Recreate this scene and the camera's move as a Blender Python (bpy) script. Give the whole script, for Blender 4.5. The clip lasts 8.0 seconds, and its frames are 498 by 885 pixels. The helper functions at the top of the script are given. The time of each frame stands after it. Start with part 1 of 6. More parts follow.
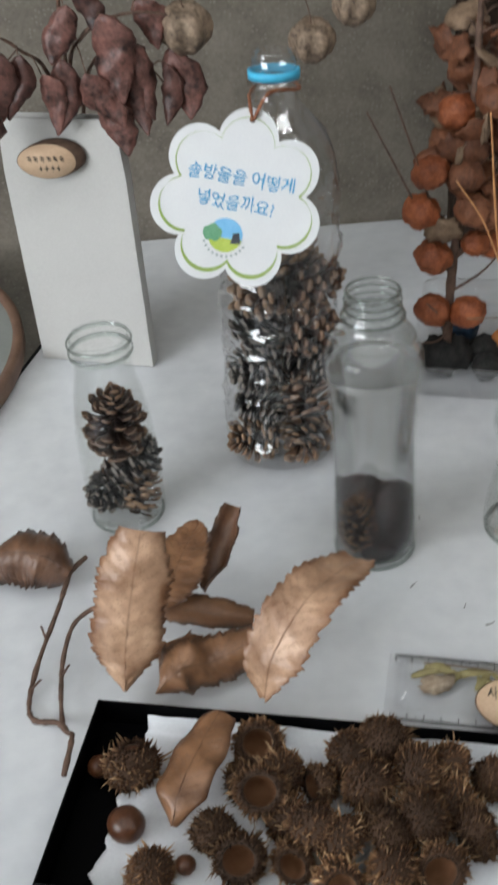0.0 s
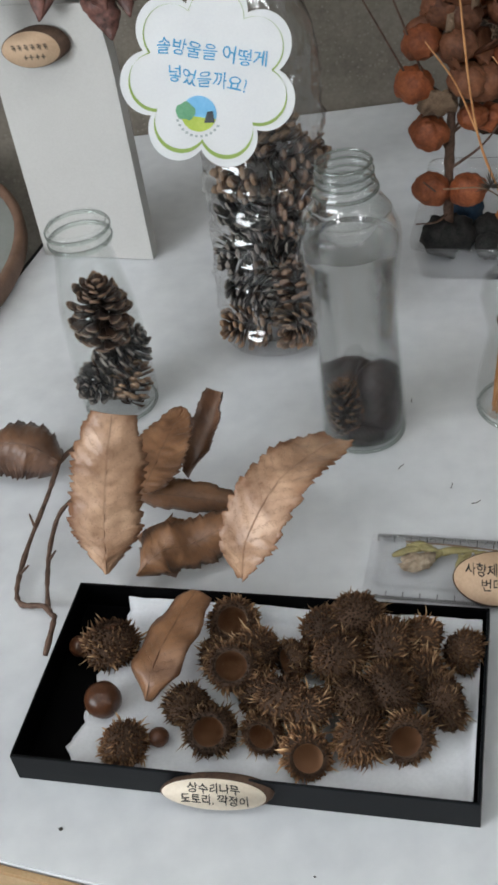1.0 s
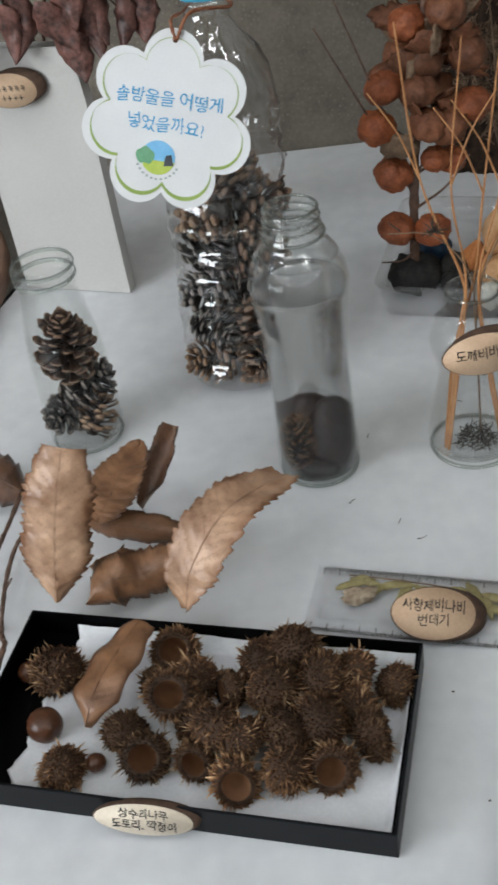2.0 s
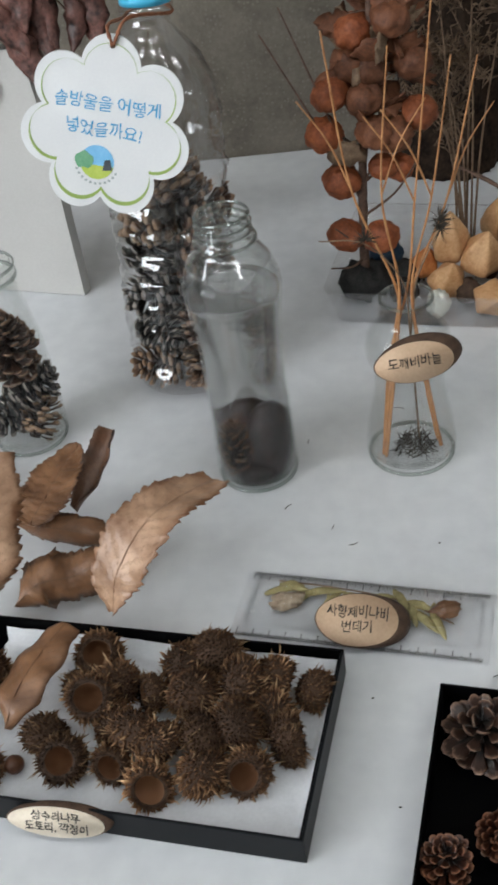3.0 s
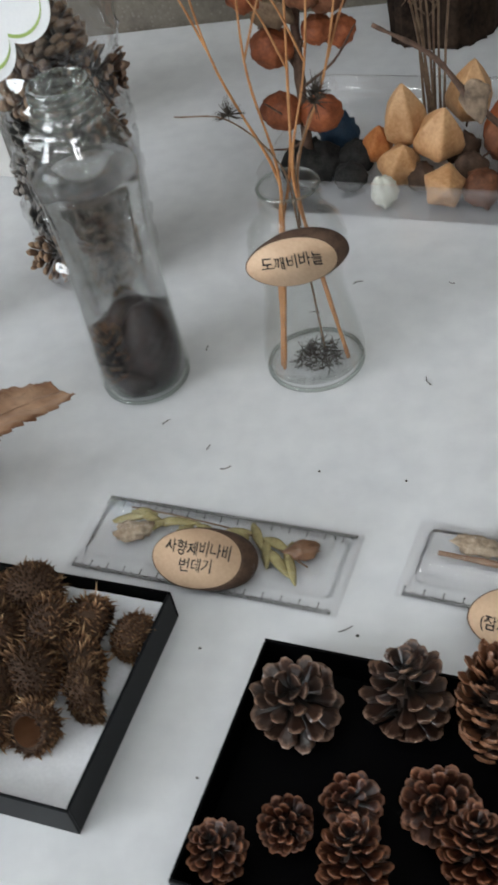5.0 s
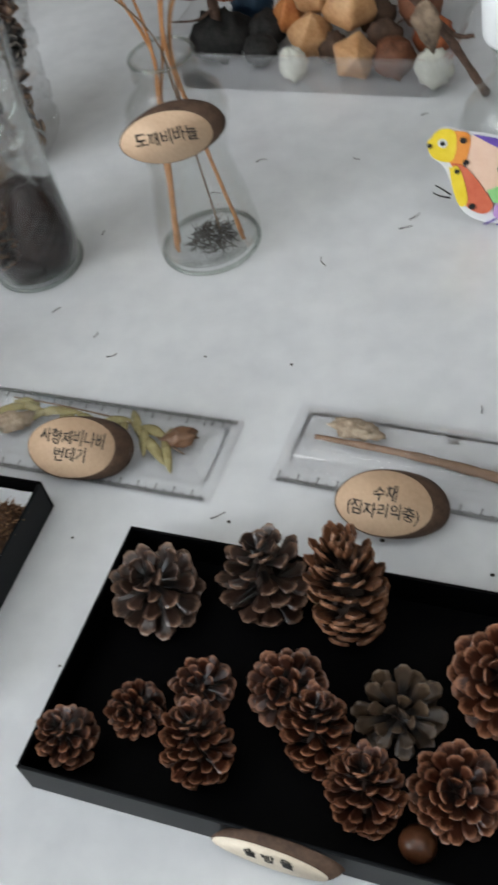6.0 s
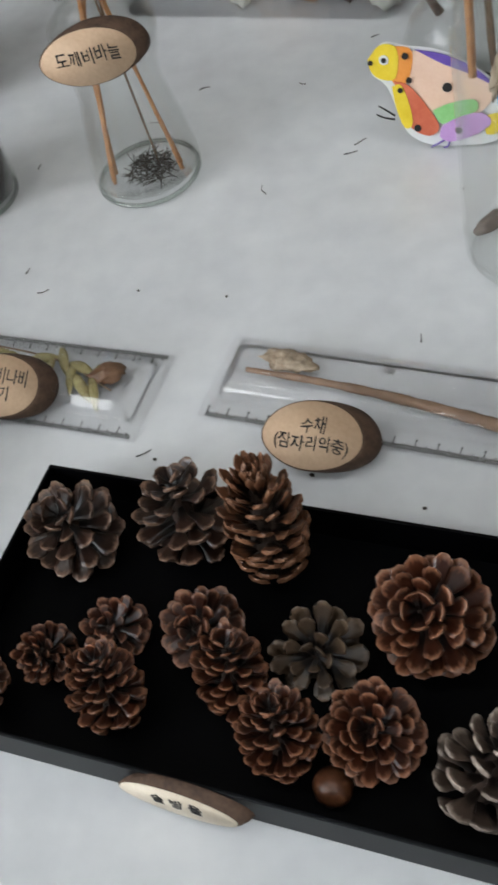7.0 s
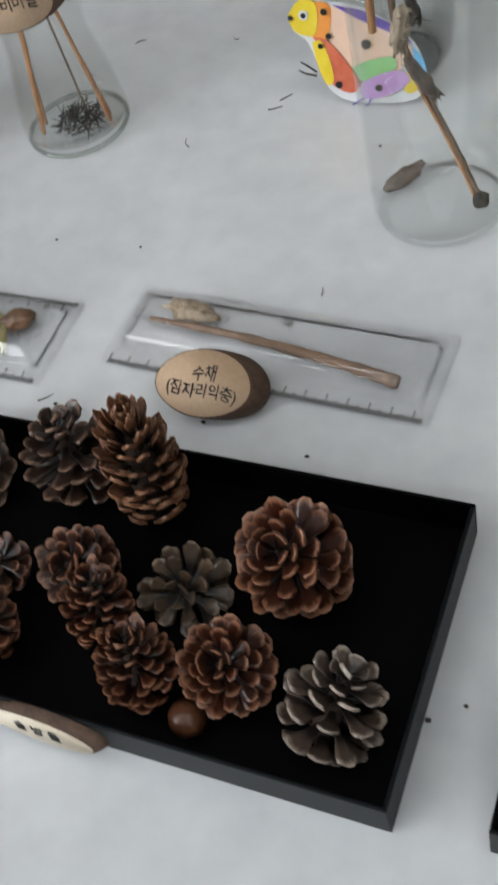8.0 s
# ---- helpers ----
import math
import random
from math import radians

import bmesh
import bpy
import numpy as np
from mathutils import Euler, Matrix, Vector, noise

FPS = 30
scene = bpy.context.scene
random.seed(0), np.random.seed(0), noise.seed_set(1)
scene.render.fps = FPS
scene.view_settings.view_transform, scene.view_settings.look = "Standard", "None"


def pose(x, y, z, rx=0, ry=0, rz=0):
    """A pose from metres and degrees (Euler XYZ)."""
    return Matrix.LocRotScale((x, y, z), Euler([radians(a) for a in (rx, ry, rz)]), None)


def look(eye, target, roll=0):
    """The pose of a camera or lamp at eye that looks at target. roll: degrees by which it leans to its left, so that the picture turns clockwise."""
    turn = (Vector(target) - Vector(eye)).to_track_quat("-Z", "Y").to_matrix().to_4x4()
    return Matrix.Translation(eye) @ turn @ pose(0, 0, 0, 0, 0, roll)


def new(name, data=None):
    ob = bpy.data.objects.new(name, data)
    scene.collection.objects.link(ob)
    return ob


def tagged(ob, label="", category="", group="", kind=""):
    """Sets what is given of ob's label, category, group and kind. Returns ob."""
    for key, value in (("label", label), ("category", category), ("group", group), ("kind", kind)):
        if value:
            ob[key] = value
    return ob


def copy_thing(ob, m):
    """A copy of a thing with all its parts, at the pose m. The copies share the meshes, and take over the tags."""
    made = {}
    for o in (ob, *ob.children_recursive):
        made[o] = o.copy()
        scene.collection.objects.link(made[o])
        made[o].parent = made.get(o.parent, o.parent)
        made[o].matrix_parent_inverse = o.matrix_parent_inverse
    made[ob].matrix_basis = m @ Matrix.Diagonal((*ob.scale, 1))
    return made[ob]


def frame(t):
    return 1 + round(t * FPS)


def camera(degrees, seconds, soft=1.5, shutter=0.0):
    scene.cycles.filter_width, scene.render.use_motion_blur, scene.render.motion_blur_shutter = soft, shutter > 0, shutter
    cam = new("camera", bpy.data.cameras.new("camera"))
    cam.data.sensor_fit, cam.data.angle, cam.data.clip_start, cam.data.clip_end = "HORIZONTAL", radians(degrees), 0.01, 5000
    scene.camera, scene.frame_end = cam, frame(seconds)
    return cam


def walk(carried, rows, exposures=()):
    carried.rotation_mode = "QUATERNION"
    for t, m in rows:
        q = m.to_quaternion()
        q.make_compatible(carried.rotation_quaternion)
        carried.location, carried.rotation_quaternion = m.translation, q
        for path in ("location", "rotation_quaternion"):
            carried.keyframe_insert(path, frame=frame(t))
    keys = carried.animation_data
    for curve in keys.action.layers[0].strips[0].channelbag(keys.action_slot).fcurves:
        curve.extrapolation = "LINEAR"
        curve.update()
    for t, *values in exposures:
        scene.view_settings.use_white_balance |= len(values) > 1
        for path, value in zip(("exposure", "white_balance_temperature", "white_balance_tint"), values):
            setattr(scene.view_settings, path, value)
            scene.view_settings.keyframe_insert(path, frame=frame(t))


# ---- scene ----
cam = camera(25.4, 8.0, soft=2.9, shutter=0.5)
PATH = [
    (0, (0.141, 0.093, 1.27), (0.11, 1.715, 0.1), -5.2),
    (0.5, (0.174, 0.091, 1.246), (0.045, 1.671, 0.027), -10.0),
    (1, (0.193, 0.085, 1.248), (0.03, 1.61, -0.036), -9.8),
    (1.5, (0.212, 0.084, 1.261), (0.003, 1.605, -0.022), -9.5),
    (2, (0.241, 0.075, 1.261), (0.041, 1.624, 0.013), -9.8),
    (2.2, (0.251, 0.075, 1.26), (0.063, 1.614, -0.004), -9.2),
    (3.3, (0.298, 0.076, 1.259), (0.097, 1.638, 0.026), -9.1),
    (3.5, (0.311, 0.081, 1.255), (0.1, 1.649, 0.031), -9.7),
    (4, (0.354, 0.112, 1.234), (0.086, 1.611, -0.062), -10.1),
    (4.2, (0.367, 0.129, 1.224), (0.074, 1.593, -0.107), -9.9),
    (5.3, (0.443, 0.163, 1.19), (0.0, 1.531, -0.2), -14.0),
    (5.5, (0.457, 0.161, 1.187), (0.012, 1.499, -0.231), -13.9),
    (6, (0.484, 0.175, 1.169), (0.049, 1.432, -0.324), -16.3),
    (6.5, (0.504, 0.18, 1.149), (0.077, 1.431, -0.351), -18.6),
    (7, (0.516, 0.184, 1.134), (0.059, 1.388, -0.397), -18.5),
    (7.5, (0.546, 0.18, 1.133), (0.1, 1.38, -0.404), -18.5),
    (8, (0.569, 0.177, 1.126), (0.093, 1.332, -0.436), -18.2),
]
walk(cam, [(t, look(eye, target, roll)) for t, eye, target, roll in PATH],
     exposures=[(0, -0.02), (1, -0.08), (2, -0.10), (3.5, -0.06), (4, -0.05), (5.5, 0.03), (6.5, 0.0), (8, -0.02)])

TOP = 0.75          # height of the table top

# ---- world and lights ----
world = bpy.data.worlds.new("sky_world")
scene.world = world
world.use_nodes = True
wn = world.node_tree
sky = wn.nodes.new("ShaderNodeTexSky")
sky.sky_type = "NISHITA"
sky.sun_disc = False
sky.sun_elevation = radians(38)
sky.sun_rotation = radians(20)
wn.links.new(sky.outputs[0], wn.nodes["Background"].inputs[0])
wn.nodes["Background"].inputs[1].default_value = 0.12


def area(name, m, sx, sy, watts, colour):
    data = bpy.data.lights.new(name, "AREA")
    data.shape, data.size, data.size_y, data.energy, data.color = "RECTANGLE", sx, sy, watts, colour
    ob = new(name, data)
    ob.matrix_world = m
    return ob


area("window_daylight", look((-2.03, -0.95, 1.7), (0.2, 0.7, 0.95)), 1.7, 1.2, 62, (0.92, 0.96, 1.0))
sun_data = bpy.data.lights.new("sun", "SUN")
sun_data.energy, sun_data.angle, sun_data.color = 1.0, radians(12), (1.0, 0.95, 0.88)
sun = new("sun", sun_data)
sun.matrix_world = look((2, 5, 5), (0, 0, 0))

# ---- materials ----


def nodes_of(name):
    m = bpy.data.materials.new(name)
    m.use_nodes = True
    nt = m.node_tree
    return m, nt, nt.nodes, nt.links, nt.nodes["Principled BSDF"]


def ramp(nt, stops):
    r = nt.nodes.new("ShaderNodeValToRGB")
    e = r.color_ramp.elements
    while len(e) < len(stops):
        e.new(0.5)
    for k, (p, c) in zip(e, stops):
        k.position, k.color = p, (*c, 1)
    return r


def surf(name, dark, light, scale=60.0, rough=0.6, bump=0.25, fine=600.0, spread=0.0, fleck=None, spec=0.4, coat=0.0):
    """Two noises (stain and grain) between two colours, fine relief, and a shift from object to object."""
    m, nt, n, l, b = nodes_of(name)
    tc = n.new("ShaderNodeTexCoord")
    big = n.new("ShaderNodeTexNoise")
    big.inputs["Scale"].default_value, big.inputs["Detail"].default_value = scale, 6
    small = n.new("ShaderNodeTexNoise")
    small.inputs["Scale"].default_value, small.inputs["Detail"].default_value = fine, 4
    for q in (big, small):
        l.new(tc.outputs["Object"], q.inputs["Vector"])
    mix = n.new("ShaderNodeMath")
    mix.operation = "MULTIPLY_ADD"
    mix.inputs[1].default_value = 0.35
    l.new(small.outputs["Fac"], mix.inputs[0])
    half = n.new("ShaderNodeMath")
    half.operation = "MULTIPLY"
    half.inputs[1].default_value = 0.65
    l.new(big.outputs["Fac"], half.inputs[0])
    l.new(half.outputs[0], mix.inputs[2])
    r = ramp(nt, [(0.34, dark), (0.66, light)])
    l.new(mix.outputs[0], r.inputs[0])
    out = r.outputs[0]
    if fleck:
        v = n.new("ShaderNodeTexVoronoi")
        v.inputs["Scale"].default_value = fleck[0]
        l.new(tc.outputs["Object"], v.inputs["Vector"])
        fr = ramp(nt, [(fleck[1], (1, 1, 1)), (fleck[1] + 0.06, (0, 0, 0))])
        l.new(v.outputs["Distance"], fr.inputs[0])
        keep = n.new("ShaderNodeMath")
        keep.operation = "GREATER_THAN"
        keep.inputs[1].default_value = fleck[2]
        sep = n.new("ShaderNodeSeparateColor")
        l.new(v.outputs["Color"], sep.inputs[0])
        l.new(sep.outputs[0], keep.inputs[0])
        both = n.new("ShaderNodeMath")
        both.operation = "MULTIPLY"
        l.new(fr.outputs[0], both.inputs[0])
        l.new(keep.outputs[0], both.inputs[1])
        mc = n.new("ShaderNodeMix")
        mc.data_type = "RGBA"
        l.new(both.outputs[0], mc.inputs["Factor"])
        l.new(out, mc.inputs["A"])
        mc.inputs["B"].default_value = (*fleck[3], 1)
        out = mc.outputs["Result"]
    if spread:
        info = n.new("ShaderNodeObjectInfo")
        mr = n.new("ShaderNodeMapRange")
        mr.inputs["To Min"].default_value, mr.inputs["To Max"].default_value = 1 - spread, 1 + spread
        l.new(info.outputs["Random"], mr.inputs["Value"])
        hsv = n.new("ShaderNodeHueSaturation")
        l.new(mr.outputs[0], hsv.inputs["Value"])
        l.new(out, hsv.inputs["Color"])
        out = hsv.outputs[0]
    l.new(out, b.inputs["Base Color"])
    b.inputs["Roughness"].default_value = rough
    b.inputs["Specular IOR Level"].default_value = spec
    b.inputs["Coat Weight"].default_value = coat
    if bump:
        bp = n.new("ShaderNodeBump")
        bp.inputs["Strength"].default_value, bp.inputs["Distance"].default_value = bump, 0.0006
        l.new(mix.outputs[0], bp.inputs["Height"])
        l.new(bp.outputs[0], b.inputs["Normal"])
    return m


def clear(name, tint, solid, ior=1.45, rough=0.01, gloss=1.0):
    """Clear glass or plastic: a part that lets light straight through, a part that bends it, and a Fresnel gloss."""
    m, nt, n, l, b = nodes_of(name)
    n.remove(b)
    t = n.new("ShaderNodeBsdfTransparent")
    t.inputs[0].default_value = (*tint, 1)
    g = n.new("ShaderNodeBsdfRefraction")
    g.inputs["Color"].default_value, g.inputs["IOR"].default_value = (*tint, 1), ior
    g.inputs["Roughness"].default_value = rough
    mix = n.new("ShaderNodeMixShader")
    mix.inputs[0].default_value = solid
    l.new(t.outputs[0], mix.inputs[1])
    l.new(g.outputs[0], mix.inputs[2])
    gl = n.new("ShaderNodeBsdfAnisotropic")
    gl.inputs["Color"].default_value = (1, 1, 1, 1)
    gl.inputs["Roughness"].default_value = max(rough, 0.03)
    lw = n.new("ShaderNodeLayerWeight")
    lw.inputs["Blend"].default_value = 0.5
    p5 = n.new("ShaderNodeMath")
    p5.operation = "POWER"
    p5.inputs[1].default_value = 5.0
    l.new(lw.outputs["Facing"], p5.inputs[0])
    k = n.new("ShaderNodeMath")
    k.operation = "MULTIPLY_ADD"
    k.inputs[1].default_value, k.inputs[2].default_value = 0.5 * min(gloss, 1.2), 0.022 * gloss
    l.new(p5.outputs[0], k.inputs[0])
    mix2 = n.new("ShaderNodeMixShader")
    l.new(k.outputs[0], mix2.inputs[0])
    l.new(mix.outputs[0], mix2.inputs[1])
    l.new(gl.outputs[0], mix2.inputs[2])
    l.new(mix2.outputs[0], n["Material Output"].inputs["Surface"])
    return m


def liquid(name, tint, ior, through_share):
    """Clear liquid: it bends and mirrors light; a share passes straight on, so that what lies in it is lit."""
    m, nt, n, l, b = nodes_of(name)
    n.remove(b)
    g = n.new("ShaderNodeBsdfGlass")
    g.inputs["Color"].default_value, g.inputs["IOR"].default_value, g.inputs["Roughness"].default_value = (*tint, 1), ior, 0.0
    t = n.new("ShaderNodeBsdfTransparent")
    t.inputs[0].default_value = (*tint, 1)
    mix = n.new("ShaderNodeMixShader")
    mix.inputs[0].default_value = through_share
    l.new(g.outputs[0], mix.inputs[1])
    l.new(t.outputs[0], mix.inputs[2])
    l.new(mix.outputs[0], n["Material Output"].inputs["Surface"])
    return m


def scale_mat(name, base, mid, lip, spread=0.25):
    """Cone scale: root darkened as gap shade, brown across, pale worn lip brightened as its glint (local y runs from
    root to lip).
    """
    m, nt, n, l, b = nodes_of(name)
    tc = n.new("ShaderNodeTexCoord")
    sep = n.new("ShaderNodeSeparateXYZ")
    l.new(tc.outputs["Object"], sep.inputs[0])
    ns = n.new("ShaderNodeTexNoise")
    ns.inputs["Scale"].default_value, ns.inputs["Detail"].default_value = 5, 5
    l.new(tc.outputs["Object"], ns.inputs["Vector"])
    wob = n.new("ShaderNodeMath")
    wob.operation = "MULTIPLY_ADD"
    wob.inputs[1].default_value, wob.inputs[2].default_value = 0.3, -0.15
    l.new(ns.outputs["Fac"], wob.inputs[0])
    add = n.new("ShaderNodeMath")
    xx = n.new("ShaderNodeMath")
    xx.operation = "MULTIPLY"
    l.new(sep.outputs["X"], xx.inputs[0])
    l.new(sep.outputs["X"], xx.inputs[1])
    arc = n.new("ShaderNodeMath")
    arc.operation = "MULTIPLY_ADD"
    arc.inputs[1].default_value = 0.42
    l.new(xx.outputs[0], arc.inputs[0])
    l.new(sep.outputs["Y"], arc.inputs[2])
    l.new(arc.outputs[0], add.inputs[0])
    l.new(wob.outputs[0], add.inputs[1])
    # near-black root carries the shade between scales, the lip end its highlight
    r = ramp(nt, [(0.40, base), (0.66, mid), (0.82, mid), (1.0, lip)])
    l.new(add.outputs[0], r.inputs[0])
    info = n.new("ShaderNodeObjectInfo")
    mr = n.new("ShaderNodeMapRange")
    mr.inputs["To Min"].default_value, mr.inputs["To Max"].default_value = 1 - spread, 1 + spread
    l.new(info.outputs["Random"], mr.inputs["Value"])
    hsv = n.new("ShaderNodeHueSaturation")
    l.new(mr.outputs[0], hsv.inputs["Value"])
    l.new(r.outputs[0], hsv.inputs["Color"])
    l.new(hsv.outputs[0], b.inputs["Base Color"])
    b.inputs["Roughness"].default_value = 0.29
    b.inputs["Specular IOR Level"].default_value = 0.6
    bp = n.new("ShaderNodeBump")
    bp.inputs["Strength"].default_value, bp.inputs["Distance"].default_value = 0.5, 0.0006
    l.new(ns.outputs["Fac"], bp.inputs["Height"])
    l.new(bp.outputs[0], b.inputs["Normal"])
    return m


def leaf_mat(name, dark, light, vein):
    """Dry leaf: side veins slant off the midrib (uv x across, y along), blotches, papery sheen."""
    m, nt, n, l, b = nodes_of(name)
    uv = n.new("ShaderNodeUVMap")
    sep = n.new("ShaderNodeSeparateXYZ")
    l.new(uv.outputs[0], sep.inputs[0])
    ab = n.new("ShaderNodeMath")
    ab.operation = "ABSOLUTE"
    l.new(sep.outputs["X"], ab.inputs[0])
    sl = n.new("ShaderNodeMath")
    sl.operation = "MULTIPLY_ADD"
    sl.inputs[1].default_value = -0.16
    l.new(ab.outputs[0], sl.inputs[0])
    l.new(sep.outputs["Y"], sl.inputs[2])
    fq = n.new("ShaderNodeMath")
    fq.operation = "MULTIPLY"
    fq.inputs[1].default_value = 14.0
    drift = n.new("ShaderNodeTexNoise")
    drift.inputs["Scale"].default_value, drift.inputs["Detail"].default_value = 45, 2
    bend = n.new("ShaderNodeMath")
    bend.operation = "MULTIPLY_ADD"
    bend.inputs[1].default_value = 0.11
    l.new(drift.outputs["Fac"], bend.inputs[0])
    l.new(sl.outputs[0], bend.inputs[2])
    l.new(bend.outputs[0], fq.inputs[0])
    pp = n.new("ShaderNodeMath")
    pp.operation = "PINGPONG"
    pp.inputs[1].default_value = 0.5
    l.new(fq.outputs[0], pp.inputs[0])
    vr = ramp(nt, [(0.0, (1, 1, 1)), (0.10, (0, 0, 0))])
    l.new(pp.outputs[0], vr.inputs[0])
    tc = n.new("ShaderNodeTexCoord")
    ns = n.new("ShaderNodeTexNoise")
    ns.inputs["Scale"].default_value, ns.inputs["Detail"].default_value = 60, 6
    l.new(tc.outputs["Object"], ns.inputs["Vector"])
    r = ramp(nt, [(0.22, dark), (0.70, light)])
    brown = n.new("ShaderNodeMath")
    brown.operation = "POWER"
    brown.inputs[1].default_value = 6.0
    l.new(ab.outputs[0], brown.inputs[0])
    tint = n.new("ShaderNodeMath")
    tint.operation = "MULTIPLY_ADD"
    tint.inputs[1].default_value = -0.26
    l.new(brown.outputs[0], tint.inputs[0])
    l.new(ns.outputs["Fac"], tint.inputs[2])
    l.new(tint.outputs[0], r.inputs[0])
    rib = ramp(nt, [(0.0, (1, 1, 1)), (0.05, (0, 0, 0))])
    l.new(ab.outputs[0], rib.inputs[0])
    lines = n.new("ShaderNodeMath")
    lines.operation = "MAXIMUM"
    l.new(vr.outputs[0], lines.inputs[0])
    l.new(rib.outputs[0], lines.inputs[1])
    k = n.new("ShaderNodeMath")
    k.operation = "MULTIPLY"
    k.inputs[1].default_value = 0.42
    l.new(lines.outputs[0], k.inputs[0])
    mc = n.new("ShaderNodeMix")
    mc.data_type = "RGBA"
    l.new(k.outputs[0], mc.inputs["Factor"])
    l.new(r.outputs[0], mc.inputs["A"])
    mc.inputs["B"].default_value = (*vein, 1)
    l.new(mc.outputs["Result"], b.inputs["Base Color"])
    b.inputs["Roughness"].default_value = 0.36
    fine = n.new("ShaderNodeTexNoise")
    fine.inputs["Scale"].default_value, fine.inputs["Detail"].default_value = 420, 6
    l.new(tc.outputs["Object"], fine.inputs["Vector"])
    hsum = n.new("ShaderNodeMath")
    hsum.operation = "MULTIPLY_ADD"
    hsum.inputs[1].default_value = -0.5
    l.new(lines.outputs[0], hsum.inputs[0])
    l.new(fine.outputs["Fac"], hsum.inputs[2])
    bp = n.new("ShaderNodeBump")
    bp.inputs["Strength"].default_value, bp.inputs["Distance"].default_value = 0.45, 0.0006
    l.new(hsum.outputs[0], bp.inputs["Height"])
    l.new(bp.outputs[0], b.inputs["Normal"])
    return m


def bristle_mat(name, gain=1.0):
    """Bristles: dark at the root, tan towards the tips (distance from the cup's middle)."""
    m, nt, n, l, b = nodes_of(name)
    tc = n.new("ShaderNodeTexCoord")
    d = n.new("ShaderNodeVectorMath")
    d.operation = "DISTANCE"
    d.inputs[1].default_value = (0, 0, 0.62)
    l.new(tc.outputs["Object"], d.inputs[0])
    r = ramp(nt, [(0.63, (0.018, 0.009, 0.005)), (0.73, (0.085, 0.042, 0.021)), (0.85, (0.23, 0.130, 0.066)), (0.96, (0.44, 0.295, 0.165))])
    for e in r.color_ramp.elements:
        e.color = (*(gain * q for q in e.color[:3]), 1)
    l.new(d.outputs["Value"], r.inputs[0])
    info = n.new("ShaderNodeObjectInfo")
    mr = n.new("ShaderNodeMapRange")
    mr.inputs["To Min"].default_value, mr.inputs["To Max"].default_value = 0.45, 1.55
    l.new(info.outputs["Random"], mr.inputs["Value"])
    hsv = n.new("ShaderNodeHueSaturation")
    l.new(mr.outputs[0], hsv.inputs["Value"])
    l.new(r.outputs[0], hsv.inputs["Color"])
    l.new(hsv.outputs[0], b.inputs["Base Color"])
    b.inputs["Roughness"].default_value = 0.8
    b.inputs["Specular IOR Level"].default_value = 0.2
    return m


WHITE_TOP = surf("white laminate", (0.62, 0.635, 0.655), (0.775, 0.79, 0.80), 5.5, 0.2, 0.03, 60, spec=0.5)
EDGE_WOOD = surf("pale wood edging", (0.45, 0.29, 0.15), (0.6, 0.42, 0.24), 40, 0.5, 0.15)
STEEL = surf("grey painted steel", (0.2, 0.2, 0.21), (0.27, 0.27, 0.28), 30, 0.45, 0.05)
TERRAZZO = surf("terrazzo", (0.115, 0.099, 0.079), (0.215, 0.189, 0.152), 20, 0.5, 0.05, 260, fleck=(230, 0.3, 0.6, (0.205, 0.181, 0.149)))
FLOOR = surf("pale terrazzo", (0.34, 0.34, 0.33), (0.52, 0.52, 0.50), 24, 0.45, 0.05, 240, fleck=(120, 0.3, 0.55, (0.16, 0.16, 0.155)))
PLASTER = surf("painted plaster", (0.42, 0.42, 0.40), (0.5, 0.5, 0.48), 6, 0.8, 0.1)
CEIL = surf("ceiling board", (0.55, 0.55, 0.54), (0.62, 0.62, 0.6), 10, 0.85, 0.15)
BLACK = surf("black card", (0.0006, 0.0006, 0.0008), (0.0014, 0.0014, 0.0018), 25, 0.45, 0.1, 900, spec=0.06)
# black lifted towards blue: light on the trays' front and right sides, as colour
BLACK_LIFTED = surf("lifted black card", (0.003, 0.0036, 0.0045), (0.006, 0.007, 0.009), 25, 0.4, 0.08, 900, spec=0.15)
TISSUE = surf("white tissue paper", (0.66, 0.67, 0.69), (0.78, 0.79, 0.81), 45, 0.75, 0.5, 500)
BAG = surf("white paper", (0.50, 0.49, 0.465), (0.57, 0.56, 0.535), 8, 0.6, 0.08)
WOOD_FACE = surf("sanded wood slice", (0.54, 0.36, 0.23), (0.68, 0.49, 0.33), 35, 0.55, 0.1, 500)
# the wood face whitened for the front light on the two tray tags
WOOD_LIT = surf("lit sanded wood slice", (0.68, 0.58, 0.45), (0.82, 0.73, 0.60), 35, 0.55, 0.1, 500)
BARK = surf("thin bark", (0.05, 0.028, 0.018), (0.12, 0.07, 0.045), 120, 0.8, 0.6)
LOG = surf("rough bark", (0.008, 0.005, 0.004), (0.05, 0.032, 0.022), 60, 0.95, 1.0, 260, spec=0.12)
INK = surf("black ink", (0.008, 0.007, 0.007), (0.02, 0.018, 0.016), 300, 0.6, 0)
BLUE_INK = surf("blue ink", (0.07, 0.33, 0.58), (0.12, 0.42, 0.68), 300, 0.6, 0)
TAG_WHITE = surf("coated white card", (0.74, 0.75, 0.76), (0.8, 0.81, 0.81), 30, 0.4, 0.03)
GREEN = surf("green print", (0.28, 0.4, 0.1), (0.36, 0.48, 0.14), 60, 0.5, 0)
SKYBLUE = surf("sky blue print", (0.18, 0.5, 0.8), (0.28, 0.6, 0.88), 90, 0.5, 0)
CAPBLUE = surf("blue plastic", (0.05, 0.42, 0.66), (0.08, 0.5, 0.75), 60, 0.35, 0.02)
